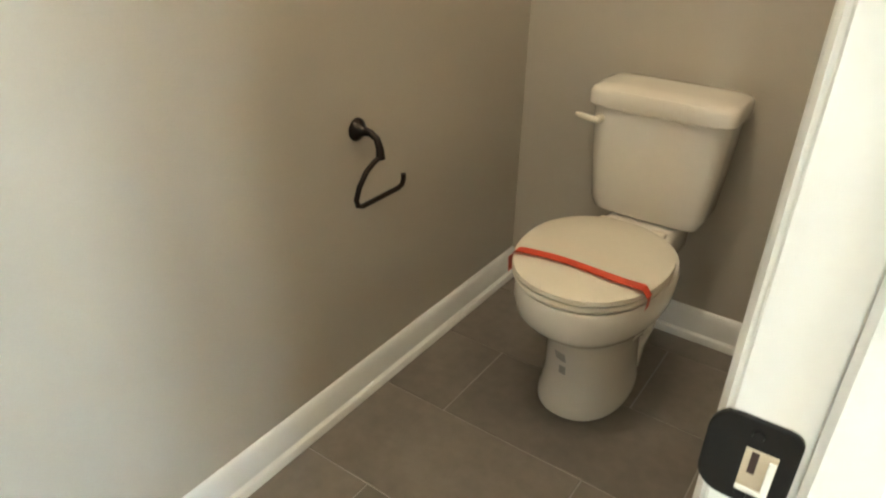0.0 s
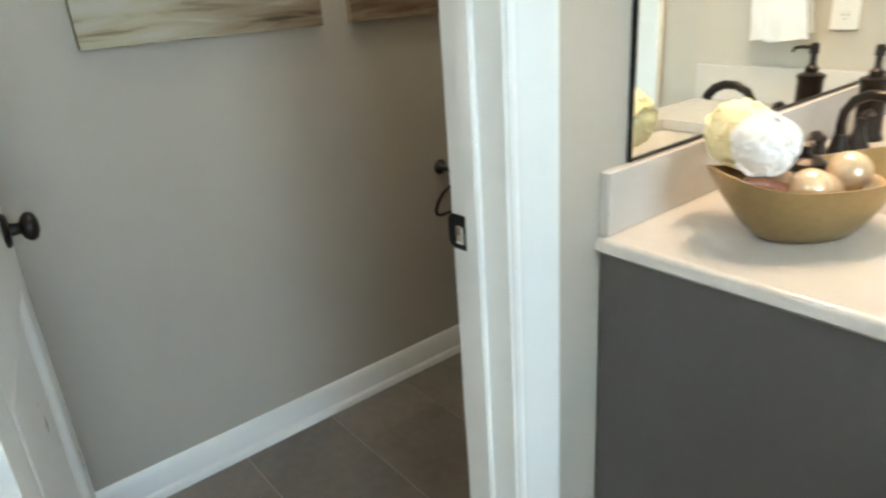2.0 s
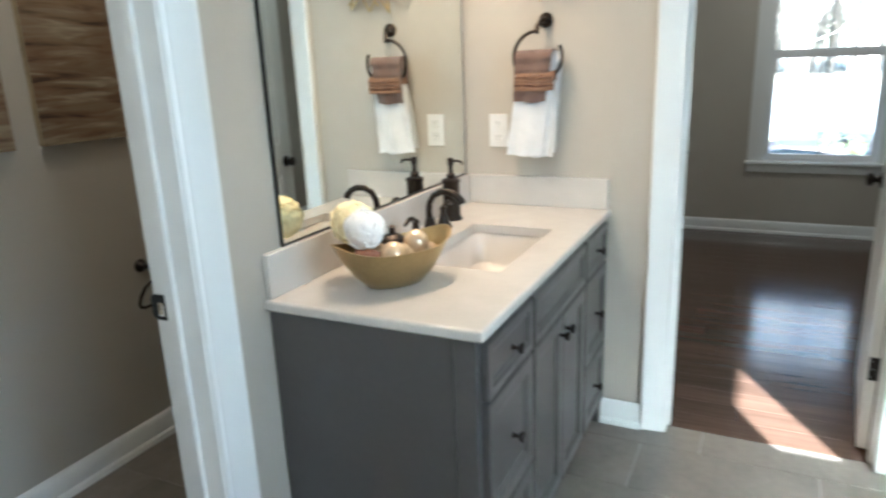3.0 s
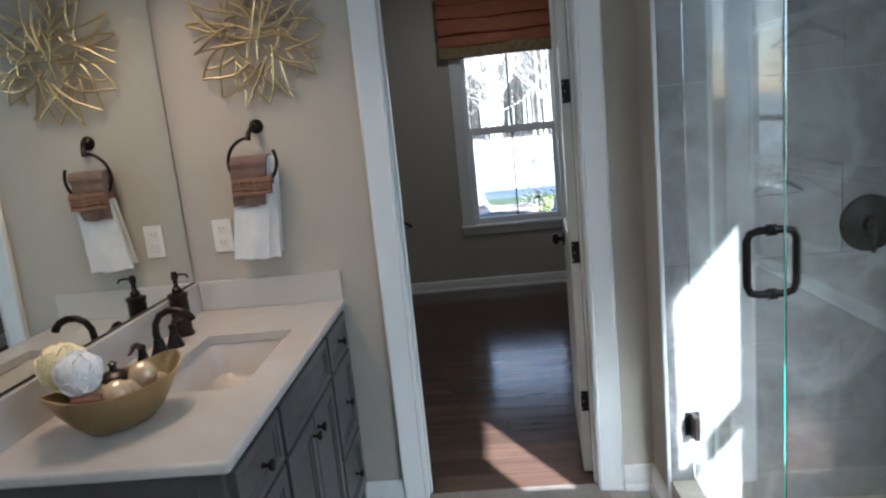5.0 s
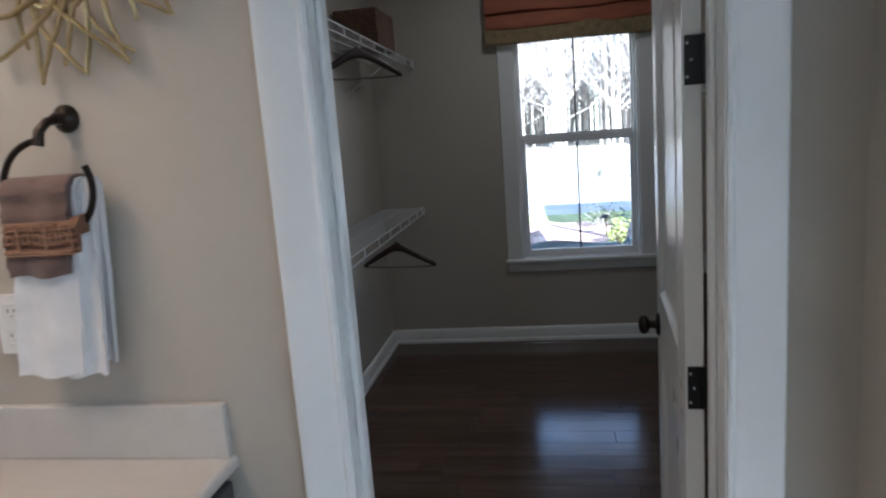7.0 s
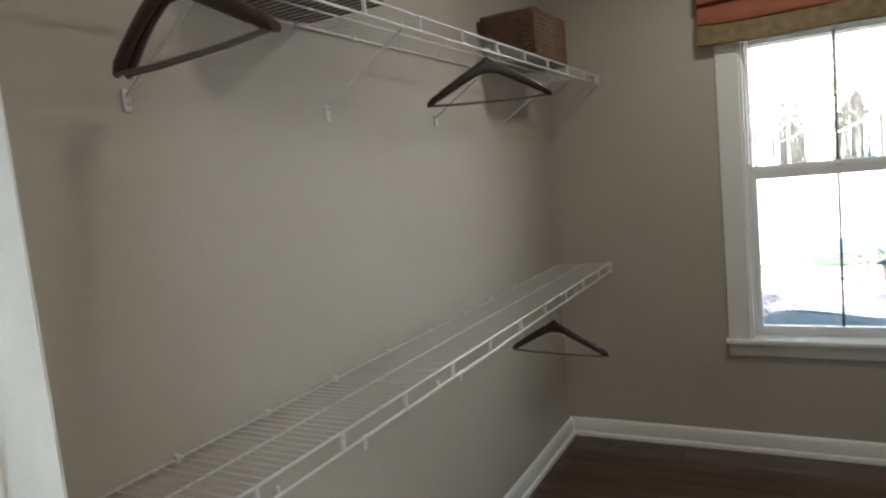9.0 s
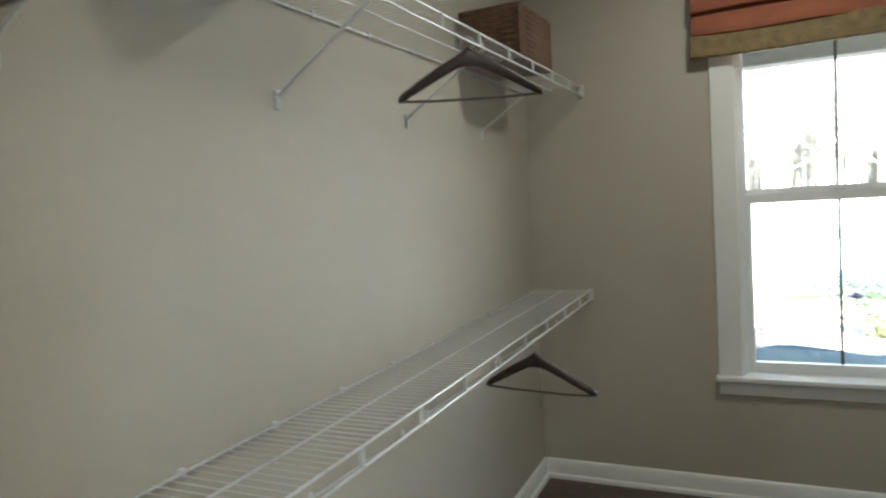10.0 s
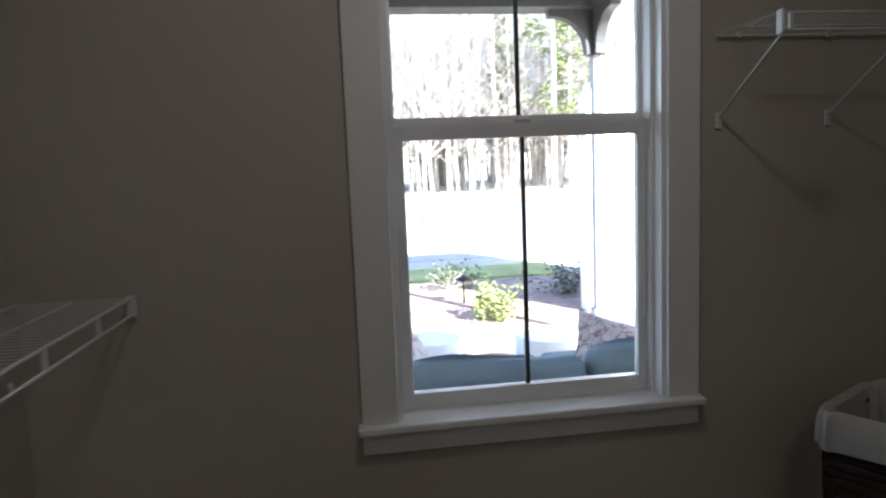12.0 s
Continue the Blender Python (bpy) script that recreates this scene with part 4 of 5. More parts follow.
part("cap", lathe([(0.0, 0), (0.031, 0), (0.032, 0.012), (0.022, 0.02), (0.009, 0.024), (0.008, 0.038), (0.012, 0.04), (0.0, 0.048)], 20, at=(0.222, -1.0, 0.985)), BRONZE, bo, "dark bronze cap", True)
br = bmesh.new()
tube(br, [(0.185, -1.125, 0.985), (0.215, -1.1, 0.978), (0.25, -1.05, 0.955)], [0.008, 0.012, 0.009], 12)
single("bath_brush", br, BRUSHW, "reddish wooden bath brush handle in the bowl", "brush", True)

# mirror
mi = thing("vanity_mirror", "large plate mirror with a thin dark edge over the vanity", "mirror")
part("glass", bx(0.001, 0.006, -1.18, -0.026, 1.006, 2.12), MIRROR, mi, "silvered mirror glass")
fm = bmesh.new()
for y0, y1, z0, z1 in ((-1.1832, -1.18, 1.001, 2.126), (-1.18, -0.026, 1.003, 1.006), (-1.18, -0.026, 2.12, 2.126)):
    box_in(fm, 0.0008, 0.01, y0, y1, z0, z1)
part("edge_frame", fm, BLACKM, mi, "thin dark metal edge")
part("side_edge", bx(0.0008, 0.0075, -0.026, -0.0225, 1.001, 2.126), NICKEL, mi, "thin grey metal edge")

# towel ring with two towels
ri = thing("towel_ring", "oil-rubbed bronze open towel ring on the wall", "towel ring")
rx, rz = 0.333, 1.572
part("rosette", lathe([(0.0, 0), (0.027, 0), (0.027, 0.005), (0.021, 0.013), (0.012, 0.02), (0.01, 0.035), (0.0, 0.036)], 24, m=Matrix.Translation((rx, 0, rz)) @ Matrix.Rotation(radians(90), 4, "X")), BRONZE, ri, smooth=True)
part("post", tube(bmesh.new(), [(rx, -0.025, rz), (rx - 0.006, -0.048, rz - 0.006), (rx - 0.013, -0.062, rz - 0.022), (rx - 0.017, -0.066, rz - 0.048)], [0.01, 0.0085, 0.009, 0.011], 14), BRONZE, ri, smooth=True)
rp = arc((rx - 0.012, -0.066, rz - 0.128), 0.09, 95, 385, 30)
part("ring", tube(bmesh.new(), rp, 0.0063, 12), BRONZE, ri, smooth=True)


def hung(name, x0t, x1t, x0b, x1b, zt, zb, y, thick, material, label, seed, wave=0.004, rows=14, cols=18):
    """Cloth draped over the ring: a front sheet folded over the top and down behind."""
    bm = bmesh.new()
    rings = []
    prof = [(-thick, zb + 0.012 + 0.004), (-thick * 1.02, (zt + zb) / 2), (-thick, zt - 0.015), (-thick * 0.6, zt + 0.001), (0.0, zt + 0.004), (thick * 0.6, zt + 0.001), (thick, zt - 0.015)] + [(thick * (1.0 + 0.1 * math.sin(k * 1.7 + seed)), zt - 0.015 + (zb - zt + 0.015) * k / rows) for k in range(1, rows + 1)] + [(thick - 0.009, zb + 0.002), (thick - 0.012, (zt + zb) / 2), (0, zt - 0.03), (-thick + 0.012, (zt + zb) / 2), (-thick + 0.008, zb + 0.014)]
    for c in range(cols + 1):
        u = c / cols
        ring = []
        for d, z in prof:
            f = (zt - z) / (zt - zb)
            xx = (x0t + (x0b - x0t) * f) * (1 - u) + (x1t + (x1b - x1t) * f) * u
            ww = wave * math.sin(u * 9 + seed + f * 2) * (0.3 + f) + 0.12 * wave * math.sin(u * 17 + seed * 2)
            ring.append(Vector((xx, y - d - ww, z + 0.003 * math.sin(u * 7 + seed) * f)))
        rings.append(ring)
    loft(bm, rings)
    return bm


tw = thing("hand_towel", "white terry hand towel folded over the ring", "towel")
part("cloth", hung("c", rx - 0.07, rx + 0.055, rx - 0.13, rx + 0.004, rz - 0.112, rz - 0.484, -0.058, 0.024, TOWELW, "", 1.0), TOWELW, tw, smooth=True)
part("back_fold", hung("c", rx + 0.008, rx + 0.07, rx - 0.06, rx + 0.045, rz - 0.115, rz - 0.49, -0.044, 0.02, TOWELW, "", 2.2, 0.006), TOWELW, tw, smooth=True)
tb = thing("guest_towel", "brown terry guest towel with a rust key-pattern band", "towel")
part("cloth", hung("c", rx - 0.086, rx + 0.05, rx - 0.094, rx + 0.022, rz - 0.106, rz - 0.286, -0.06, 0.037, TOWELB, "", 0.4, 0.004), TOWELB, tb, smooth=True)
band = part("band", hung("c", rx - 0.086, rx + 0.058, rx - 0.09, rx + 0.056, rz - 0.18, rz - 0.246, -0.061, 0.0415, BAND, "", 0.4, 0.002), BAND, tb, "rust band", True)
kp = bmesh.new()
yk = -0.1072
for i in range(5):
    x0 = rx - 0.084 + i * 0.0275
    zb_, h_, w_ = rz - 0.238, 0.049, 0.023
    s = 1 if i % 2 == 0 else -1
    pts = [(0, 0), (1, 0), (1, 1), (0.1, 1), (0.1, 0.35), (0.65, 0.35), (0.65, 0.68), (0.38, 0.68)]
    pts = [(p if s > 0 else 1 - p, q) for p, q in pts]
    for (p, q), (p2, q2) in zip(pts, pts[1:]):
        a, b = sorted((p, p2)), sorted((q, q2))
        box_in(kp, x0 + a[0] * w_ - 0.0012, x0 + a[1] * w_ + 0.0012, yk, yk + 0.002, zb_ + b[0] * h_ - 0.0012, zb_ + b[1] * h_ + 0.0012)
for z in (rz - 0.1845, rz - 0.243):
    box_in(kp, rx - 0.087, rx + 0.055, yk + 0.0003, yk + 0.002, z - 0.0015, z + 0.0015)
part("key_pattern", kp, BANDL, band, "tan Greek key embroidery")

# outlet
ol = thing("wall_outlet", "white duplex outlet partly behind the towel", "outlet")
part("plate", bx(0.105, 0.18, -0.006, 0.0, 1.111, 1.237, 0.002, 2), PLATE, ol)
for z in (1.148, 1.2):
    face = part("receptacle", bx(0.126, 0.159, -0.0075, -0.005, z - 0.015, z + 0.015, 0.004, 2), PLATE, ol)
    for x, hgt in ((0.135, 0.008), (0.149, 0.0065)):
        part("slot", bx(x - 0.0012, x + 0.0012, -0.0079, -0.0072, z - hgt / 2 + 0.003, z + hgt / 2 + 0.003), SLOT, face)
    part("slot", lathe([(0.0023, 0), (0.0, 0.0006)], 8, m=Matrix.Translation((0.142, -0.0074, z - 0.008)) @ Matrix.Rotation(radians(90), 4, "X")), SLOT, face)

# brass twig wall sculpture
art = thing("wall_sculpture", "brass twig sunburst sculpture hung on the wall", "wall art")
rnd = random.Random(11)
acx, acz, AR = 0.392, 1.893, 0.258


def polar(r, a, d):
    return Vector((acx + r * math.cos(a), d, acz + r * math.sin(a)))


def twig(p0, p1, bow, r, s_bend=0.0):
    """A bent twig between two points, bowed sideways in the wall's plane, thinner towards its tip."""
    side = (p1 - p0).cross(Vector((0, 1, 0))).normalized()
    pts = []
    for k in range(9):
        u = k / 8
        pts.append(p0.lerp(p1, u) + side * (bow * math.sin(math.pi * u) + s_bend * math.sin(math.tau * u) + 0.0012 * math.sin(k * 2.7 + bow * 900)) + Vector((0, -0.007 * math.sin(math.pi * u), 0)))
    part("twig", tube(bmesh.new(), pts, [r * (1.08 - 0.3 * k / 8 + 0.07 * (k % 3 == 1)) for k in range(9)], 7), GOLD, art, smooth=True)


for i in range(17):
    # two twigs slant inwards from each tip on the rim and cross their neighbours
    a = math.tau * i / 17 + rnd.uniform(-0.07, 0.07)
    tip = polar(AR * rnd.uniform(0.93, 1.04), a, -0.026)
    for s_ in (-1, 1):
        r0 = AR * rnd.uniform(0.16, 0.5)
        twig(polar(r0, a + s_ * rnd.uniform(0.4, 0.75), -0.03 - 0.016 * rnd.random()), tip + Vector((rnd.uniform(-0.004, 0.004), 0, rnd.uniform(-0.004, 0.004))), s_ * rnd.uniform(-0.004, 0.024), 0.0052, rnd.uniform(-0.006, 0.006))
for i in range(13):
    a = math.tau * (i + 0.5) / 13 + rnd.uniform(-0.1, 0.1)
    s_ = (-1, 1)[i % 2]
    twig(polar(AR * rnd.uniform(0.42, 0.55), a + s_ * rnd.uniform(0.1, 0.3), -0.024 - 0.016 * rnd.random()), polar(AR * rnd.uniform(0.8, 0.95), a - s_ * rnd.uniform(0.0, 0.12), -0.024), s_ * rnd.uniform(0.0, 0.018), 0.0048)
for i in range(11):
    # arcs round the middle that tie the twigs together
    a = math.tau * i / 11 + rnd.uniform(-0.15, 0.15)
    twig(polar(AR * rnd.uniform(0.2, 0.62), a, -0.03), polar(AR * rnd.uniform(0.2, 0.6), a + rnd.uniform(0.75, 1.15), -0.034), -rnd.uniform(0.008, 0.03), 0.0052)
for i in range(6):
    # long bent twigs across the centre
    a = math.pi * i / 6 + rnd.uniform(-0.2, 0.2)
    twig(polar(AR * rnd.uniform(0.5, 0.7), a, -0.036), polar(AR * rnd.uniform(0.2, 0.5), a + math.pi + rnd.uniform(-0.5, 0.5), -0.036), rnd.uniform(-0.03, 0.03), 0.005, rnd.uniform(-0.012, 0.012))
part("hanger_stud", tube(bmesh.new(), [(acx, 0, acz), (acx, -0.03, acz)], 0.006, 8), GOLD, art)

# vanity light bar
vl = thing("vanity_light", "bronze vanity light bar above the mirror", "wall lamp")
part("back_plate", bx(0, 0.02, -0.95, -0.3, 2.3, 2.4, 0.004), BRONZE, vl)


def dome_light(name, at, label):
    t = thing(name, label, "ceiling lamp")
    x, y = at
    part("base", lathe([(0.0, 0), (0.15, 0), (0.15, -0.02), (0.0, -0.02)], 32, at=(x, y, H)), BRONZE, t, smooth=True)
    d = part("shade", lathe([(0.14, -0.02), (0.135, -0.05), (0.1, -0.08), (0.05, -0.095), (0.0, -0.098)], 32, at=(x, y, H)), PLATE, t, "frosted glass shade", True)


# this first fitting is made up too, to house the added bathroom fill
dome_light("ceiling_light", (0.4, -3.85), "unseen flush ceiling light added to go with the bathroom fill lamp")
dome_light("ceiling_light", (-0.6, -1.15), "frosted flush ceiling light in the toilet room")


def disc_light(x, y):
    t = thing("ceiling_light", "white flush disc light on the closet ceiling", "ceiling lamp", group="closet ceiling lights")
    part("trim_ring", lathe([(0.1, 0), (0.122, 0), (0.122, -0.008), (0.112, -0.016), (0.1, -0.018)], 36, at=(x, y, H)), PLATE, t, smooth=True)
    part("lens", lathe([(0.0, -0.012), (0.1, -0.012), (0.1, -0.016), (0.0, -0.02)], 36, at=(x, y, H)), PLATE, t, "frosted lens", True)


for lamp_x, lamp_y, watts in CLOSET_LAMPS:
    disc_light(lamp_x, lamp_y)

# ---- shower ----
structure("shower_curb", bx(1.752, 1.925, -1.9, SH, 0.0, 0.148, 0.006, 2), CURB, "beige stone shower curb", "curb", True)
structure("floor_shower", bx(1.925, EAST, -1.9, SH, -0.03, 0.04), GROUT, "beige mosaic shower floor", "floor")
mos = bmesh.new()
for i in range(17):
    for k in range(33):
        x, y = 1.928 + i * 0.0513, SH - 0.004 - k * 0.0513
        if y - 0.049 > -1.9:
            box_in(mos, x, x + 0.049, y - 0.049, y, 0.04, 0.043)
sf = single("shower_mosaic", mos, MOSAIC, "beige square mosaic tiles on the shower floor", "tile", kind="stuff")
trimb = structure("trim_tile_edge", bx(1.74, 1.7535, SH - 0.002, SH + 0.013, 0.0, H, 0.002), TRIM, "white metal edge strip of the shower tile", "tile trim")
stw = thing("shower_tile_wall", "polished grey veined tile wall of the shower", "tile wall", kind="structure")
for row in range(10):
    z0, z1 = max(-0.263 + row * 0.305, 0.0), min(-0.263 + row * 0.305 + 0.3032, H)
    x = 1.7545 - 0.3 * (row % 2)
    while x < EAST - 0.02:
        x0, x1 = max(x, 1.7545), min(x + 0.5982, EAST - 0.0005)
        if z1 - z0 > 0.02 and x1 - x0 > 0.01:
            part("tile", bx(x0, x1, SH, SH + 0.0115, z0, z1, 0.0006), MARBLE, stw)
        x += 0.6
ets = thing("shower_tile_wall_east", "polished grey veined tile wall of the shower", "tile wall", kind="structure")
for row in range(10):
    z0, z1 = max(-0.263 + row * 0.305, 0.0), min(-0.263 + row * 0.305 + 0.3032, H)
    y = SH + 0.3 * (row % 2)
    while y > EW[0][1] + 0.07:
        y1, y0 = min(y, SH - 0.0005), max(y - 0.5982, EW[0][1] + 0.047)
        if y1 - y0 > 0.01 and z1 - z0 > 0.02:
            part("tile", bx(EAST - 0.012, EAST, y0, y1, z0, z1, 0.0006), MARBLE, ets)
        y -= 0.6

sd = thing("shower_door", "frameless glass shower door with a bronze pull", "shower door")
DE = -0.942
g = part("glass", bx(GX - 0.005, GX + 0.005, DE, SH - 0.008, 0.158, 2.05), SHGLASS, sd, "clear pale green glass")
g.visible_shadow = False
ge = part("glass_edge", bx(GX - 0.0048, GX + 0.0048, DE - 0.0016, DE - 0.0002, 0.158, 2.05), GEDGE, sd, "green polished glass edge")
ge.visible_shadow = False
for z in (0.37, 1.9):
    hb = bmesh.new()
    box_in(hb, GX - 0.014, GX + 0.014, SH - 0.058, SH - 0.0005, z - 0.045, z + 0.045, 0.003)
    h = part("hinge", hb, BRONZE, sd, "bronze glass hinge")
    part("hinge_plate", bx(GX - 0.03, GX + 0.03, SH - 0.006, SH - 0.0002, z - 0.045, z + 0.045, 0.002), BRONZE, h)
hy = -0.872
for s in (-1, 1):
    bm = bmesh.new()
    xx = GX + s * 0.062
    ptsH = [(GX + s * 0.006, hy, 1.028), (GX + s * 0.035, hy, 1.028), (GX + s * 0.054, hy, 1.034), (xx, hy, 1.052), (xx, hy, 1.164), (GX + s * 0.054, hy, 1.182), (GX + s * 0.035, hy, 1.188), (GX + s * 0.006, hy, 1.188)]
    tube(bm, ptsH, 0.0098, 14)
    hd = part("handle", bm, BRONZE, sd, "oil-rubbed bronze pull handle", True)
    for z in (1.028, 1.188):
        part("collar", tube(bmesh.new(), [(GX + s * 0.005, hy, z), (GX + s * 0.013, hy, z)], 0.0145, 14), BRONZE, hd, smooth=True)
sp_ = thing("shower_glass_panel", "fixed frameless glass shower panel", "glass panel")
g = part("glass", bx(GX - 0.005, GX + 0.005, -1.9, DE - 0.006, 0.15, 2.05), SHGLASS, sp_)
g.visible_shadow = False
g = part("glass_edge", bx(GX - 0.0048, GX + 0.0048, DE - 0.0058, DE - 0.0046, 0.15, 2.05), GEDGE, sp_, "green polished glass edge")
g.visible_shadow = False
va = thing("shower_valve", "oil-rubbed bronze shower valve with a lever", "shower valve")
vx, vz = 2.44, 1.05
part("escutcheon", lathe([(0.0, 0), (0.096, 0), (0.096, 0.006), (0.088, 0.014), (0.03, 0.02), (0.03, 0.045), (0.0, 0.05)], 32, m=Matrix.Translation((vx, SH, vz)) @ Matrix.Rotation(radians(90), 4, "X")), BRONZE, va, smooth=True)
part("lever", tube(bmesh.new(), [(vx, SH - 0.04, vz), (vx - 0.01, SH - 0.055, vz - 0.03), (vx - 0.015, SH - 0.06, vz - 0.09)], [0.014, 0.011, 0.007], 12), BRONZE, va, smooth=True)

# ---- wire shelves ----


def wire_shelf(name, length, m, bracket_at, label, group):
    """Ventilated shelf: wall at y = 0, running along +x, standing out along -y, top at z = 0."""
    t = thing(name, label, "wire shelf", m, group)
    D = 0.285
    part("back_rod", tube(bmesh.new(), [(0, -0.008, -0.004), (length, -0.008, -0.004)], 0.0032, 8), WIRE, t)
    part("middle_rod", tube(bmesh.new(), [(0, -0.14, -0.006), (length, -0.14, -0.006)], 0.003, 8), WIRE, t)
    part("front_rod", tube(bmesh.new(), [(0, -D, -0.004), (length, -D, -0.004)], 0.0036, 8), WIRE, t)
    part("lip_rod", tube(bmesh.new(), [(0, -D - 0.004, -0.046), (length, -D - 0.004, -0.046)], 0.0036, 8), WIRE, t)
    w = bmesh.new()
    n = int(length / 0.0262)
    for i in range(n + 1):
        x = 0.003 + i * 0.0262
        tube(w, [(x, -0.004, 0.0), (x, -D - 0.001, 0.0)], 0.0011, 5, cap=False)
    part("wire_deck", w, WIRE, t, "close-set white wires", kind="stuff")
    for i in range(int(length / 0.2725) + 1):
        x = 0.03 + i * 0.2725
        if x < length:
            part("tie", bx(x - 0.0045, x + 0.0045, -D - 0.0075, -D + 0.001, -0.046, -0.004), WIRE, t)
    for x in bracket_at:
        bm = bmesh.new()
        tube(bm, [(x, -0.006, -0.232), (x, -0.02, -0.222), (x, -D - 0.002, -0.05), (x, -D + 0.002, -0.03)], 0.0042, 8)
        b = part("bracket", bm, WIRE, t, "white diagonal support bracket")
        part("foot", bx(x - 0.0095, x + 0.0095, -0.0065, 0.0, -0.265, -0.218, 0.002), WIRE, b)
        part("screw", lathe([(0.004, 0), (0.0, 0.002)], 8, m=Matrix.Translation((x, -0.0065, -0.25)) @ Matrix.Rotation(radians(90), 4, "X")), NICKEL, b)
    for i in range(int(length / 0.28) + 1):
        x = 0.07 + i * 0.28
        if x < length:
            part("wall_clip", bx(x - 0.007, x + 0.007, -0.014, 0.0, -0.012, 0.006, 0.002), WIRE, t)
    for x in (0.004, length - 0.004):
        part("end_cap", bx(x - 0.004, x + 0.004, -D - 0.014, -D + 0.012, -0.056, 0.004, 0.003), WIRE, t)
    return t


L1 = CN - 0.005 - 0.14
MW = Matrix.Translation((CW, 0.14, 0)) @ Matrix.Rotation(radians(90), 4, "Z")
br_at = [y - 0.14 for y in (0.777, 1.443, 2.108, 2.775)]
wire_shelf("wire_shelf", L1, Matrix.Translation((0, 0, 1.996)) @ MW, br_at, "white ventilated wire shelf high on the closet wall", "closet wire shelves")
wire_shelf("wire_shelf", L1, Matrix.Translation((0, 0, 0.993)) @ MW, br_at, "white ventilated wire shelf at waist height with a hanger", "closet wire shelves")
MR = Matrix.Translation((2.02, CN, 1.642))
wire_shelf("wire_shelf", 1.075, MR, [0.012, 0.36, 0.71, 1.05], "white ventilated wire shelf beside the window", "closet wire shelves")

# ---- hangers ----


def hanger(m, hook=True):
    """Wooden suit hanger; hook's inner top at the origin, arms along x."""
    t = thing("coat_hanger", "dark walnut wooden coat hanger on the wire shelf", "coat hanger", m, "closet coat hangers")
    arm = bmesh.new()
    rings = []
    for k in range(25):
        u = k / 24 * 2 - 1
        x = 0.212 * u
        au = abs(u)
        z = -0.054 - 0.112 * au ** 1.12
        hgt = 0.0195 - 0.0045 * au + 0.009 * max(0, 1 - au * 5) ** 2 - 0.005 * max(0, 1 - abs(au - 0.86) * 22)
        th = 0.0068 + 0.008 * au ** 2
        yo = 0.022 * au ** 2
        if au > 0.985:
            hgt *= 0.6
            th *= 0.6
        rings.append([Vector((x, yo + th * math.cos(a) ** 1, z + hgt * math.sin(a))) for a in [math.tau * q / 12 for q in range(12)]])
    loft(arm, rings)
    part("shoulder", arm, WALNUT, t, smooth=True)
    part("trouser_bar", tube(bmesh.new(), [(-0.2, 0.014, -0.17), (-0.1, 0.014, -0.174), (0.1, 0.014, -0.174), (0.2, 0.014, -0.17)], 0.0042, 10), HANGBAR, t, "thin grey-brown trouser bar", True)
    hk = [(0, 0, -0.045), (0, 0, -0.03)] + [(0.019 * math.sin(radians(a)), 0, -0.0165 - 0.0165 * math.cos(radians(a)) + 0.0) for a in (20, 60, 100, 140, 180, 220, 260)]
    part("hook", tube(bmesh.new(), [Vector(p) for p in hk], 0.0021, 8), NICKEL, t, "bent steel hook", True)
    return t


rod_x = CW + 0.289
hz = 1.952
h0 = hanger(Matrix.Translation((rod_x + 0.01, 1.953, hz)) @ Matrix.Rotation(radians(26), 4, "Z"))
copy_thing(h0, Matrix.Translation((rod_x + 0.024, 2.374, 0.951)) @ Matrix.Rotation(radians(-6.7), 4, "Z"))
for y, a in ((0.65, -5), (0.664, -7.5)):
    copy_thing(h0, Matrix.Translation((rod_x + 0.02, y, hz)) @ Matrix.Rotation(radians(a), 4, "Z"))

# ---- woven storage boxes ----


def woven_box(name, x0, x1, y0, y1, z0, z1, material, label, m=None, taper=0.0, rows=19):
    t = thing(name, label, "basket", m)
    cx, cy = (x0 + x1) / 2, (y0 + y1) / 2
    a, b = (x1 - x0) / 2, (y1 - y0) / 2
    body = bmesh.new()
    for k in range(rows):
        f = k / (rows - 1)
        s = 1 - taper * (1 - f)
        r = (z1 - z0) / rows / 2
        ring = [p + Vector((0.0018 * math.sin(i * 2.3 + k * 3.1), 0.0018 * math.cos(i * 2.9 + k * 3.1), 0)) for i, p in enumerate(oval(cx, cy, (a - r) * s, (b - r) * s, z0 + r + f * (z1 - z0 - 2 * r), 80, 22))]
        tube(body, ring, r * 1.28, 6, closed=True)
    part("weave", body, material, t, "braided strands", True)
    part("base", bx(x0 + 0.012, x1 - 0.012, y0 + 0.012, y1 - 0.012, z0, z0 + 0.012), material, t)
    part("lining_board", loft(bmesh.new(), [oval(cx, cy, (a - 0.008) * (1 - taper), (b - 0.008) * (1 - taper), z0 + 0.012, 40, 12), oval(cx, cy, a - 0.008, b - 0.008, z1 - 0.004, 40, 12)], False, False), material, t)
    return t


woven_box("storage_basket", 0.11, 0.37, 2.56, 2.97, 1.9985, 2.205, WICKER, "brown seagrass storage box on the high wire shelf")
woven_box("storage_basket", 0.11, 0.375, 0.92, 1.38, 1.9985, 2.20505, WICKER, "brown seagrass storage box on the high wire shelf")

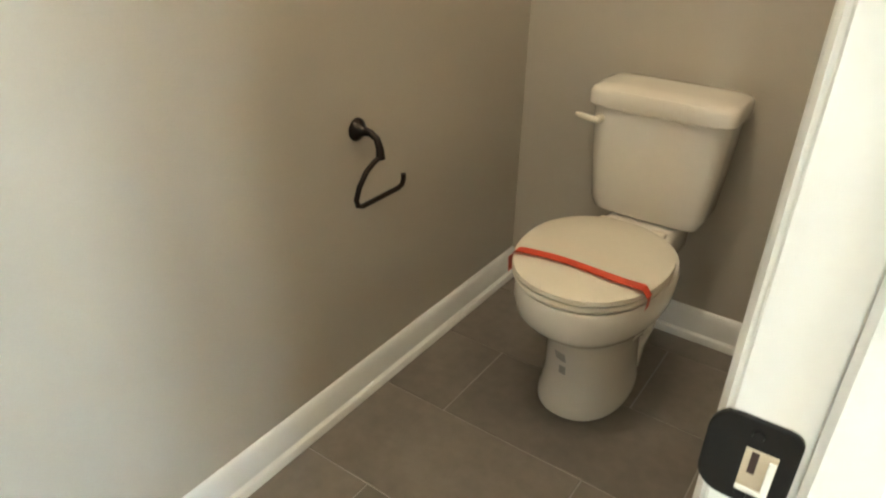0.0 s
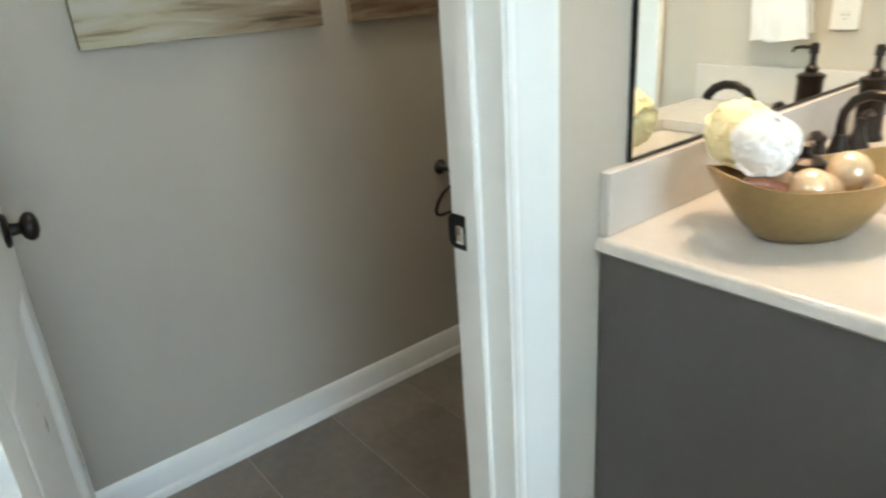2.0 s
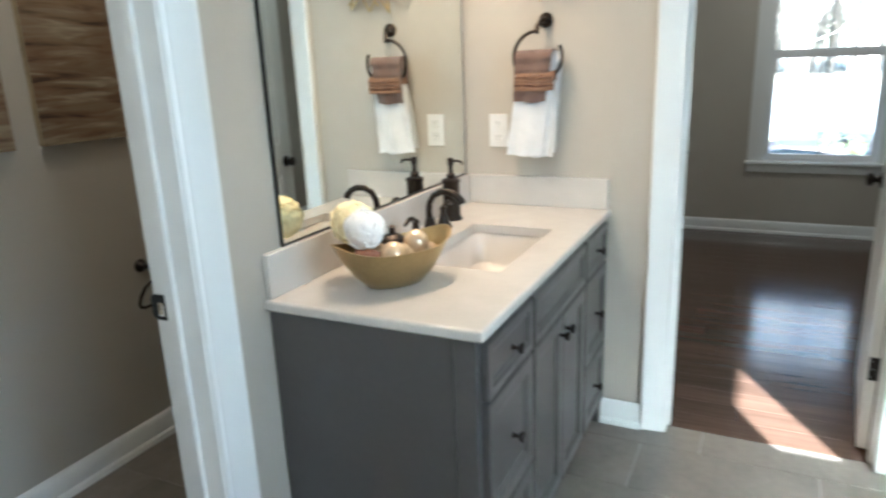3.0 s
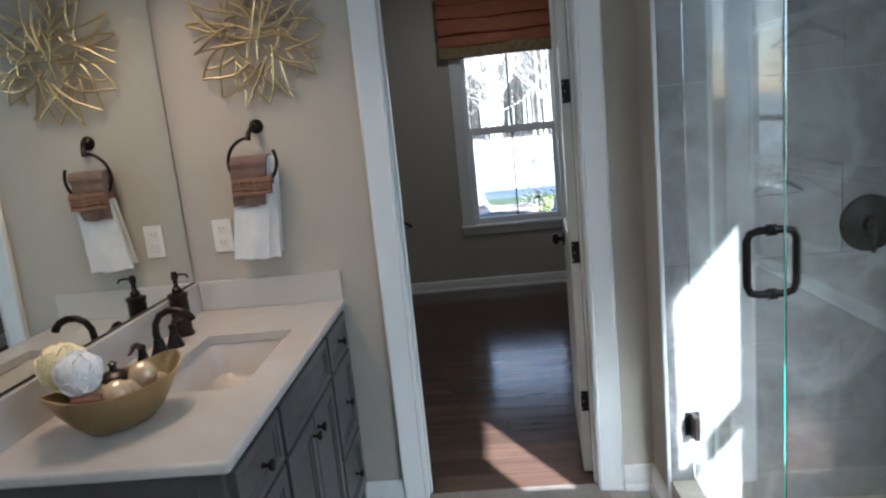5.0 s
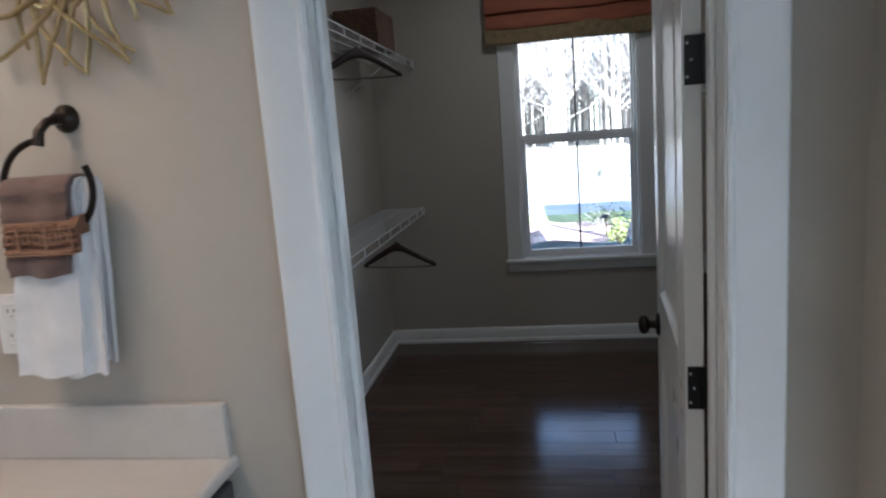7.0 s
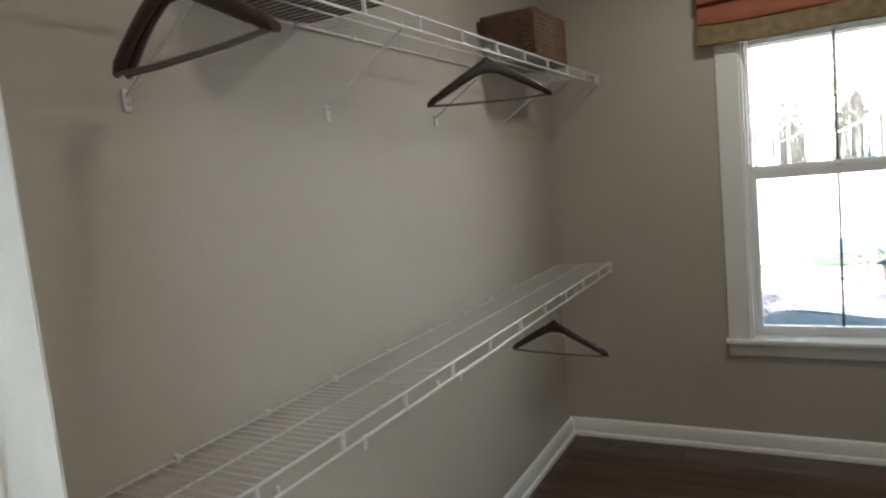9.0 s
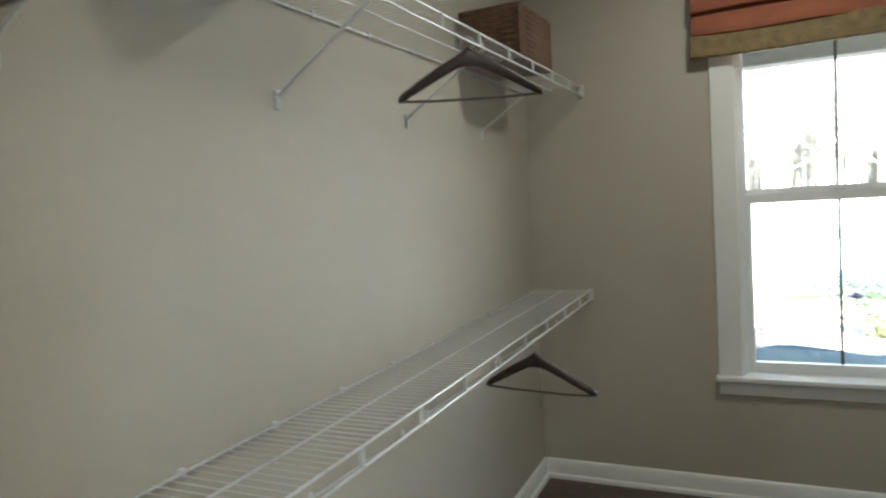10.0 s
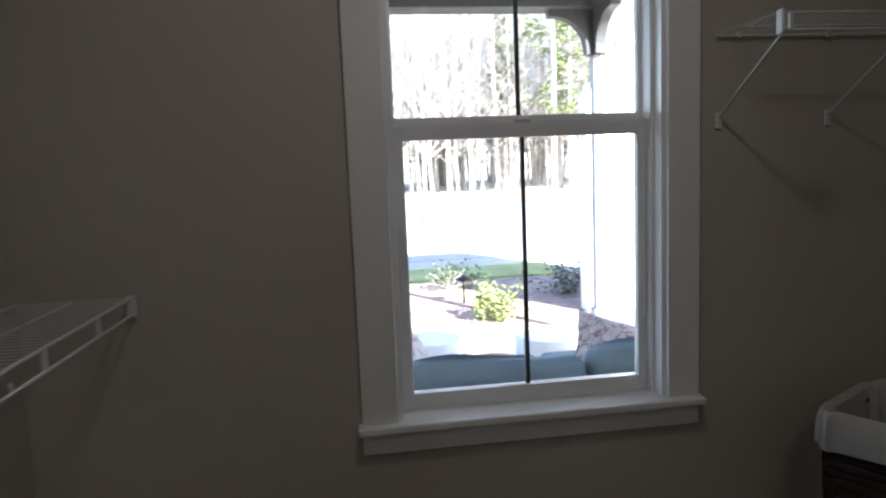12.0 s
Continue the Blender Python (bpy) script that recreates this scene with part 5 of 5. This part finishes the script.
# ---- laundry hamper ----
MH = Matrix.Translation((2.424, 3.098, 0.0)) @ Matrix.Rotation(radians(30), 4, "Z")
hamp = woven_box("laundry_hamper", -0.19, 0.19, -0.18, 0.18, 0.0, 0.58, WICKERD, "dark wicker laundry hamper with a cream cotton liner", MH, 0.14, 24)
lb = bmesh.new()
ringsl = []
for z, s, w in ((0.515, 0.203, 0.004), (0.55, 0.203, 0.004), (0.6, 0.2, 0.003), (0.614, 0.19, 0.003), (0.602, 0.17, 0.003), (0.54, 0.152, 0.006), (0.35, 0.125, 0.012)):
    ringsl.append([Vector((p.x + w * math.sin(i * 1.3), p.y + w * math.cos(i * 1.7), p.z + (0.008 * math.sin(i * 0.6) if z < 0.5 or z == 0.515 else 0.006 * math.sin(i * 0.45)))) for i, p in enumerate(oval(0, 0, s, s * 0.95, z, 64, 9))])
loft(lb, ringsl, False, True)
part("liner", lb, LINER, hamp, "cream cotton liner folded over the rim", True)

# ---- outdoors ----
structure("ground", bx(-600, 600, -600, 900, -0.5, -0.16), LAWN, "pale winter lawn running to the woods", "ground")
structure("road_path", bx(-30, 40, 12.2, 30, -0.158, -0.15), SLAB, "pale concrete drive beyond the lawn", "path")
structure("ground_turf", bx(-20, 3.8, 10.15, 11.2, -0.158, -0.13), GREEN, "strip of green turf", "grass")
structure("ground_mulch", bx(-8, 9, 4.85, 9.3, -0.5, -0.02), MULCH, "brown mulch bed", "mulch bed")
structure("ground_clay", bx(8.5, 40, 25, 43, -0.158, -0.148), CLAY, "bare red clay bank", "clay bank")
structure("pavement_porch", bx(-3, 7, CN + 0.15, 4.85, -0.5, -0.02), SLAB, "concrete porch floor", "porch floor")
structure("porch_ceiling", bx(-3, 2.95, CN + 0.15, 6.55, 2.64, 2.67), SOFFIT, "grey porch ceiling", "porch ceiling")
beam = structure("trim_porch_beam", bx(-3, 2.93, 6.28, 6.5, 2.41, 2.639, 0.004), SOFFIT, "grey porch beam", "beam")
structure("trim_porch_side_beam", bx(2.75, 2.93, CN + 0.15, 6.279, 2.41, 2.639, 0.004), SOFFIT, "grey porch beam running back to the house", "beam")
col = thing("porch_column", "grey-white square porch column with curved brackets", "column", kind="structure")
part("shaft", bx(2.793, 2.865, 6.35, 6.43, -0.02, 2.09, 0.006), COLUMN, col)
# the shaft goes on up here; its shade is put into the dark soffit colour
part("neck", bx(2.793, 2.865, 6.35, 6.43, 2.12, 2.41, 0.006), SOFFIT, col, "upper shaft coloured dark for the shade under the beam")
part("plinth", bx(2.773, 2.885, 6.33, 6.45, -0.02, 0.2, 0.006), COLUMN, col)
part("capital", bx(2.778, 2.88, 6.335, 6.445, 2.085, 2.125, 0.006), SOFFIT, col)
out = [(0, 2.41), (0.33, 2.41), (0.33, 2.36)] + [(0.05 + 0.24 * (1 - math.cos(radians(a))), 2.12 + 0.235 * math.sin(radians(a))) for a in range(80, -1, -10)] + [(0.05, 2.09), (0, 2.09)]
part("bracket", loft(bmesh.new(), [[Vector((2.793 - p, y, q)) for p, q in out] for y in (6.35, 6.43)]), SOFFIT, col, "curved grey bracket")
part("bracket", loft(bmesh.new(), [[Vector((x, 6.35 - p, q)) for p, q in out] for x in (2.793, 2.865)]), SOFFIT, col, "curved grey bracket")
structure("wall_wing", loft(bmesh.new(), [[Vector((x, y, z)) for x, z in ((3.05, -0.2), (6.0, -0.2), (6.0, 3.4), (4.3, 3.4), (3.05, 1.9))] for y in (7.2, 7.4)]), SIDING, "white siding of the neighbouring wing", "wall")

sofa = thing("outdoor_sofa", "dark rattan outdoor sofa with blue-grey cushions", "sofa")
part("frame", bx(1.04, 3.26, 3.90, 4.56, 0.0, 0.3, 0.02, 2), RATTAN, sofa)
for x in (1.08, 3.16):
    for y in (3.80, 4.48):
        part("leg", bx(x, x + 0.06, y, y + 0.05, -0.02, 0.02), RATTAN, sofa)
part("back_frame", bx(1.04, 3.26, 3.74, 3.80, 0.3, 0.52, 0.015, 2), RATTAN, sofa)
for x0, x1, tilt in ((1.09, 1.79, -0.02), (1.8, 2.5, -0.01), (2.51, 3.2, 0.0)):
    part("seat_cushion", bx(x0, x1, 3.99, 4.56, 0.3, 0.43, 0.04, 3), CUSHION, sofa, "blue-grey seat cushion", True)
    bm = bmesh.new()
    loft(bm, [[Vector((p.x, p.y, z + 0.018 * math.sin(p.x * 9 + z * 4) + tilt)) for p in oval((x0 + x1) / 2, 3.90, (x1 - x0) / 2 * k, 0.085 * k2, z, 36, 4.5)] for z, k, k2 in ((0.4, 0.93, 0.8), (0.43, 1.0, 1.0), (0.55, 1.0, 1.05), (0.6, 0.98, 0.85), (0.625, 0.9, 0.45))])
    part("back_cushion", bm, CUSHION, sofa, "slouched blue-grey back cushion", True)


def pillow(m):
    bm = bmesh.new()
    n = 13
    grid = {}
    for s in (1, -1):
        for i in range(n):
            for k in range(n):
                u, v = i / (n - 1) * 2 - 1, k / (n - 1) * 2 - 1
                h = 0.075 * (1 - abs(u) ** 2.4) ** 0.6 * (1 - abs(v) ** 2.4) ** 0.6
                pinch = 1 - 0.07 * (1 - abs(u)) * abs(v) ** 3 - 0.07 * (1 - abs(v)) * abs(u) ** 3
                grid[s, i, k] = bm.verts.new((0.22 * u * pinch, s * h, 0.22 * v * pinch))
        for i in range(n - 1):
            for k in range(n - 1):
                bm.faces.new((grid[s, i, k], grid[s, i + 1, k], grid[s, i + 1, k + 1], grid[s, i, k + 1]))
    bmesh.ops.remove_doubles(bm, verts=bm.verts, dist=0.0005)
    ob = single("throw_pillow", bm, PILLOW, "white and plum patterned outdoor pillow", "pillow", True, "sofa pillows")
    ob.matrix_basis = m
    return ob


pw = pillow(Matrix.Translation((2.06, 4.08, 0.5)) @ Matrix.Rotation(radians(-38), 4, "X") @ Matrix.Rotation(radians(22), 4, "Y") @ Matrix.Diagonal((1.12, 1.2, 0.72, 1)))
pw2 = copy_thing(pw, Matrix.Translation((1.12, 4.07, 0.52)) @ Matrix.Rotation(radians(-14), 4, "X") @ Matrix.Rotation(radians(-20), 4, "Y") @ Matrix.Rotation(radians(60), 4, "Z"))
for x, y, r in ((1.42, 5.6, 0.2), (2.16, 5.5, 0.22)):
    dr = lathe([(0.0, 0), (r * 0.92, 0), (r, 0.03), (r, 0.25), (r * 0.94, 0.28), (0.0, 0.284)], 32, at=(x, y, -0.02))
    single("drum_stool", dr, SIDING, "white round drum stool on the porch", "stool", True, "porch stools")


def shrub(at, r, h, material, label, count, seed):
    t = thing("shrub", label, "shrub")
    rnd = random.Random(seed)
    c = Vector(at)
    wood = bmesh.new()
    leaves = bmesh.new()
    for i in range(16):
        a, e = rnd.uniform(0, math.tau), rnd.uniform(0.5, 1.4)
        L = rnd.uniform(0.6, 1.0)
        tip = c + Vector((math.cos(a) * r * math.cos(e) * 1.4 * L, math.sin(a) * r * math.cos(e) * 1.4 * L, h * math.sin(e) * L))
        mid = c.lerp(tip, 0.5) + Vector((rnd.uniform(-0.03, 0.03), rnd.uniform(-0.03, 0.03), 0.02))
        tube(wood, [c, mid, tip], [0.009, 0.006, 0.003], 5)
        for k in range(count // 16):
            u = rnd.uniform(0.35, 1.08)
            p = c.lerp(tip, u) + Vector((rnd.gauss(0, 1), rnd.gauss(0, 1), rnd.gauss(0, 1))) * 0.05 * r / 0.3
            s = rnd.uniform(0.018, 0.035) * r / 0.3
            R = Euler((rnd.uniform(-0.9, 0.9), rnd.uniform(-0.9, 0.9), rnd.uniform(0, 6.3))).to_matrix()
            q = [leaves.verts.new(p + R @ Vector(v)) for v in ((-s * 0.45, 0, 0), (0, -s * 0.2, s * 0.1), (s * 0.45, 0, 0), (0, s * 1.5, s * 0.25))]
            leaves.faces.new((q[0], q[1], q[3]))
            leaves.faces.new((q[1], q[2], q[3]))
    part("stems", wood, BARK, t)
    part("foliage", leaves, material, t, kind="stuff")
    return t


shrub((2.13, 7.2, -0.05), 0.3, 0.42, LEAF, "yellow-green sunlit shrub in the mulch bed", 900, 4)
shrub((3.2, 8.15, -0.03), 0.35, 0.4, DULLLEAF, "sparse dull green shrub in the mulch bed", 420, 6)
shrub((2.05, 8.8, -0.03), 0.35, 0.3, DULLLEAF, "sparse dull green shrub in the mulch bed", 420, 7)
for i, x in enumerate((2.9, 3.4, 3.95, 4.2)):
    shrub((x, 18.9 + 0.4 * (i % 2), -0.15), 0.26, 0.42, DULLLEAF, "round clipped green shrub across the drive", 500, 20 + i)
pl = thing("path_lamp", "dark metal path lamp in the mulch bed", "path lamp")
part("stake", tube(bmesh.new(), [(2.05, 7.97, -0.15), (2.05, 7.97, 0.22)], 0.011, 8), BRONZE, pl)
part("hat", lathe([(0.0, 0.05), (0.015, 0.045), (0.085, 0.0), (0.08, -0.004), (0.0, 0.01)], 20, at=(2.05, 7.97, 0.22)), BRONZE, pl, smooth=True)


def bare_tree(seed, height, name="tree"):
    rnd = random.Random(seed)
    t = thing(name, "tall bare winter tree with pale bark at the wood's edge", "tree", None, "woodland trees")
    trunk = bmesh.new()
    sway = rnd.uniform(-0.7, 0.7)
    pts = [Vector((sway * (k / 10) ** 2 + rnd.uniform(-0.08, 0.08), rnd.uniform(-0.08, 0.08), height * k / 10)) for k in range(11)]
    tube(trunk, pts, [0.13 * (1 - k / 10.6) for k in range(11)], 7, cap=False)
    part("trunk", trunk, BARK, t)
    limbs = bmesh.new()
    for i in range(44):
        f = rnd.uniform(0.1, 0.97)
        base = pts[int(f * 10)].lerp(pts[min(10, int(f * 10) + 1)], f * 10 % 1)
        a = rnd.uniform(0, math.tau)
        L = height * 0.15 * (1.15 - f) + 0.7
        d = Vector((math.cos(a), math.sin(a), rnd.uniform(0.4, 1.4))).normalized()
        p1, p2 = base + d * L * 0.5 + Vector((0, 0, rnd.uniform(-0.2, 0.2))), base + d * L + Vector((0, 0, L * 0.2))
        tube(limbs, [base, p1, p2], [0.034 * (1.2 - f), 0.02 * (1.2 - f), 0.007], 4, cap=False)
        for k in range(6):
            q = base.lerp(p2, rnd.uniform(0.4, 1))
            e = q + Vector((rnd.uniform(-1, 1), rnd.uniform(-1, 1), rnd.uniform(0.2, 1))) * L * 0.35
            tube(limbs, [q, e], [0.013, 0.004], 3, cap=False)
    part("limbs", limbs, BARK, t)
    return t


def pine_tree(seed, height):
    rnd = random.Random(seed)
    t = thing("pine_tree", "green pine tree at the wood's edge", "tree", None, "woodland pines")
    trunk = bmesh.new()
    tube(trunk, [(0, 0, 0), (0.1, 0, height * 0.5), (0, 0.1, height)], [0.2, 0.14, 0.03], 7)
    boughs, crown = bmesh.new(), bmesh.new()
    for i in range(70):
        f = rnd.uniform(0.22, 0.98)
        a = rnd.uniform(0, math.tau)
        L = (1.08 - f) * height * 0.2 * rnd.uniform(0.5, 1.0) + 0.3
        root = Vector((0.1 * math.sin(math.pi * f), 0.1 * f, height * f))
        tip = root + Vector((math.cos(a) * L, math.sin(a) * L, L * rnd.uniform(-0.15, 0.35)))
        tube(boughs, [root, root.lerp(tip, 0.5) + Vector((0, 0, -0.05 * L)), tip], [0.03, 0.018, 0.006], 4, cap=False)
        for k in range(13):
            c = root.lerp(tip, rnd.uniform(0.3, 1.05)) + Vector((rnd.gauss(0, 0.16), rnd.gauss(0, 0.16), rnd.gauss(0, 0.12)))
            s = rnd.uniform(0.16, 0.36)
            for n in range(4):
                R = Euler((rnd.uniform(-1, 1), rnd.uniform(-1, 1), rnd.uniform(0, 6.3))).to_matrix()
                crown.faces.new([crown.verts.new(c + R @ Vector(v)) for v in ((-s * 0.16, 0, 0), (s * 0.16, 0, 0.03), (0, s, -0.05))])
    part("trunk", trunk, BARK, t)
    part("boughs", boughs, BARK, t)
    part("crown", crown, PINE, t, kind="stuff")
    return t


def joined_copies(name, source, poses, label):
    """One mesh of many copies of a thing's quads: a wood that nobody could count."""
    co, quads = [], []
    base = 0
    for o in source.children:
        v = np.empty(len(o.data.vertices) * 3, "f")
        o.data.vertices.foreach_get("co", v)
        q = np.empty(len(o.data.loops), "i")
        o.data.loops.foreach_get("vertex_index", q)
        co.append(v.reshape(-1, 3))
        quads.append(q + base)
        base += len(co[-1])
    co, quads = np.concatenate(co), np.concatenate(quads)
    rot = [np.array(m.to_3x3()) for m in poses]
    pts = np.concatenate([co @ r.T + np.array(m.translation) for r, m in zip(rot, poses)]).astype("f")
    idx = np.concatenate([quads + k * len(co) for k in range(len(poses))]).astype("i")
    me = bpy.data.meshes.new(name)
    me.vertices.add(len(pts))
    me.vertices.foreach_set("co", pts.ravel())
    me.loops.add(len(idx))
    me.loops.foreach_set("vertex_index", idx)
    me.polygons.add(len(idx) // 4)
    me.polygons.foreach_set("loop_start", np.arange(0, len(idx), 4, dtype="i"))
    me.update(calc_edges=True)
    me.materials.append(BARK)
    return tagged(new(name, me), label, "woods", "", "stuff")


rnd = random.Random(5)
kinds = [bare_tree(k, 19 + k % 3 * 3) for k in (1, 2, 3, 4)]


def stand(x, y, low=0.8, high=1.2):
    return Matrix.Translation((x, y, -0.16)) @ Matrix.Rotation(rnd.uniform(0, 6.3), 4, "Z") @ Matrix.Scale(rnd.uniform(low, high), 4)


# the wood behind first, then the trees that stand alone at its edge
for k, t in enumerate(kinds):
    spots = []
    for i in range(105):
        row = i % 6
        spots.append(stand(-16 + 56 * i / 105 + rnd.uniform(-1.5, 1.5), 47 + row * 5 + rnd.uniform(-2, 2)))
    joined_copies("far_woods", t, spots, "bare winter woods with pale trunks behind the lawn")
for k, t in enumerate(kinds):
    t.matrix_basis = Matrix.Translation(((2.5, 6.5, 9.0, 12.0)[k], (44, 45, 44, 45)[k], -0.16))
for i in range(14):
    copy_thing(kinds[i % 4], stand(-9 + 2.1 * i + rnd.uniform(-0.8, 0.8), 43.5 + rnd.uniform(-1.5, 1.5), 0.75, 1.1))
pines = [pine_tree(9, 17), pine_tree(10, 13)]
pines[0].matrix_basis = Matrix.Translation((13.6, 41, -0.16))
pines[1].matrix_basis = Matrix.Translation((16.6, 44, -0.16))
for k, x, y in ((1, 15.2, 42.5), (0, 18.4, 48), (1, 11.8, 46), (0, -5.0, 50)):
    copy_thing(pines[k], stand(x, y, 0.9, 1.1))

# ---- floors, piece by piece ----
fb = structure("floor", bx(TW - 0.05, EAST, -4.45, 0.05, -0.12, -0.0025), GROUT, "taupe porcelain tile floor with pale joints", "floor")
tile_mesh = None
row = 0
y = -0.418 + 0.299
while y > -4.4:
    top = y + 0.299 if row else 0.047
    off = (-0.841, -0.45)[row % 2]
    x = off - 0.601 * 2
    while x < EAST:
        x0, x1 = max(x, TW - 0.04), min(x + 0.598, EAST)
        if x1 - x0 > 0.03 and not (x0 > 1.93 and y < SH - 0.3 and y > -1.9):
            if row and x1 - x0 > 0.597 and tile_mesh:
                ob = new("tile", tile_mesh)
                ob.location = (x0, y, 0)
                ob.parent = fb
            else:
                bm = bx(0, x1 - x0, 0.0015, top - y - 0.0015, -0.012, 0.0, 0.0012)
                ob = part("tile", bm, TILE, fb)
                ob.location = (x0, y, 0)
                if row and x1 - x0 > 0.597:
                    tile_mesh = ob.data
        x += 0.601
    y -= 0.299
    row += 1
fc = structure("floor_closet", bx(CW - 0.05, 3.12, 0.05, CN + 0.05, -0.12, -0.0022), GAP, "dark walnut plank floor", "floor")
rnd = random.Random(3)
y = 0.052
while y < CN:
    x = CW - 0.02 - rnd.uniform(0, 0.8)
    while x < 3.1:
        L = rnd.choice((0.75, 0.95, 1.2, 1.45))
        x0, x1 = max(x, CW - 0.03), min(x + L, 3.11)
        if x1 - x0 > 0.04:
            part("plank", bx(x0 + 0.0006, x1 - 0.0006, y, y + 0.1255, -0.014, 0.0, 0.0012), PLANK, fc)
        x += L
    y += 0.1265
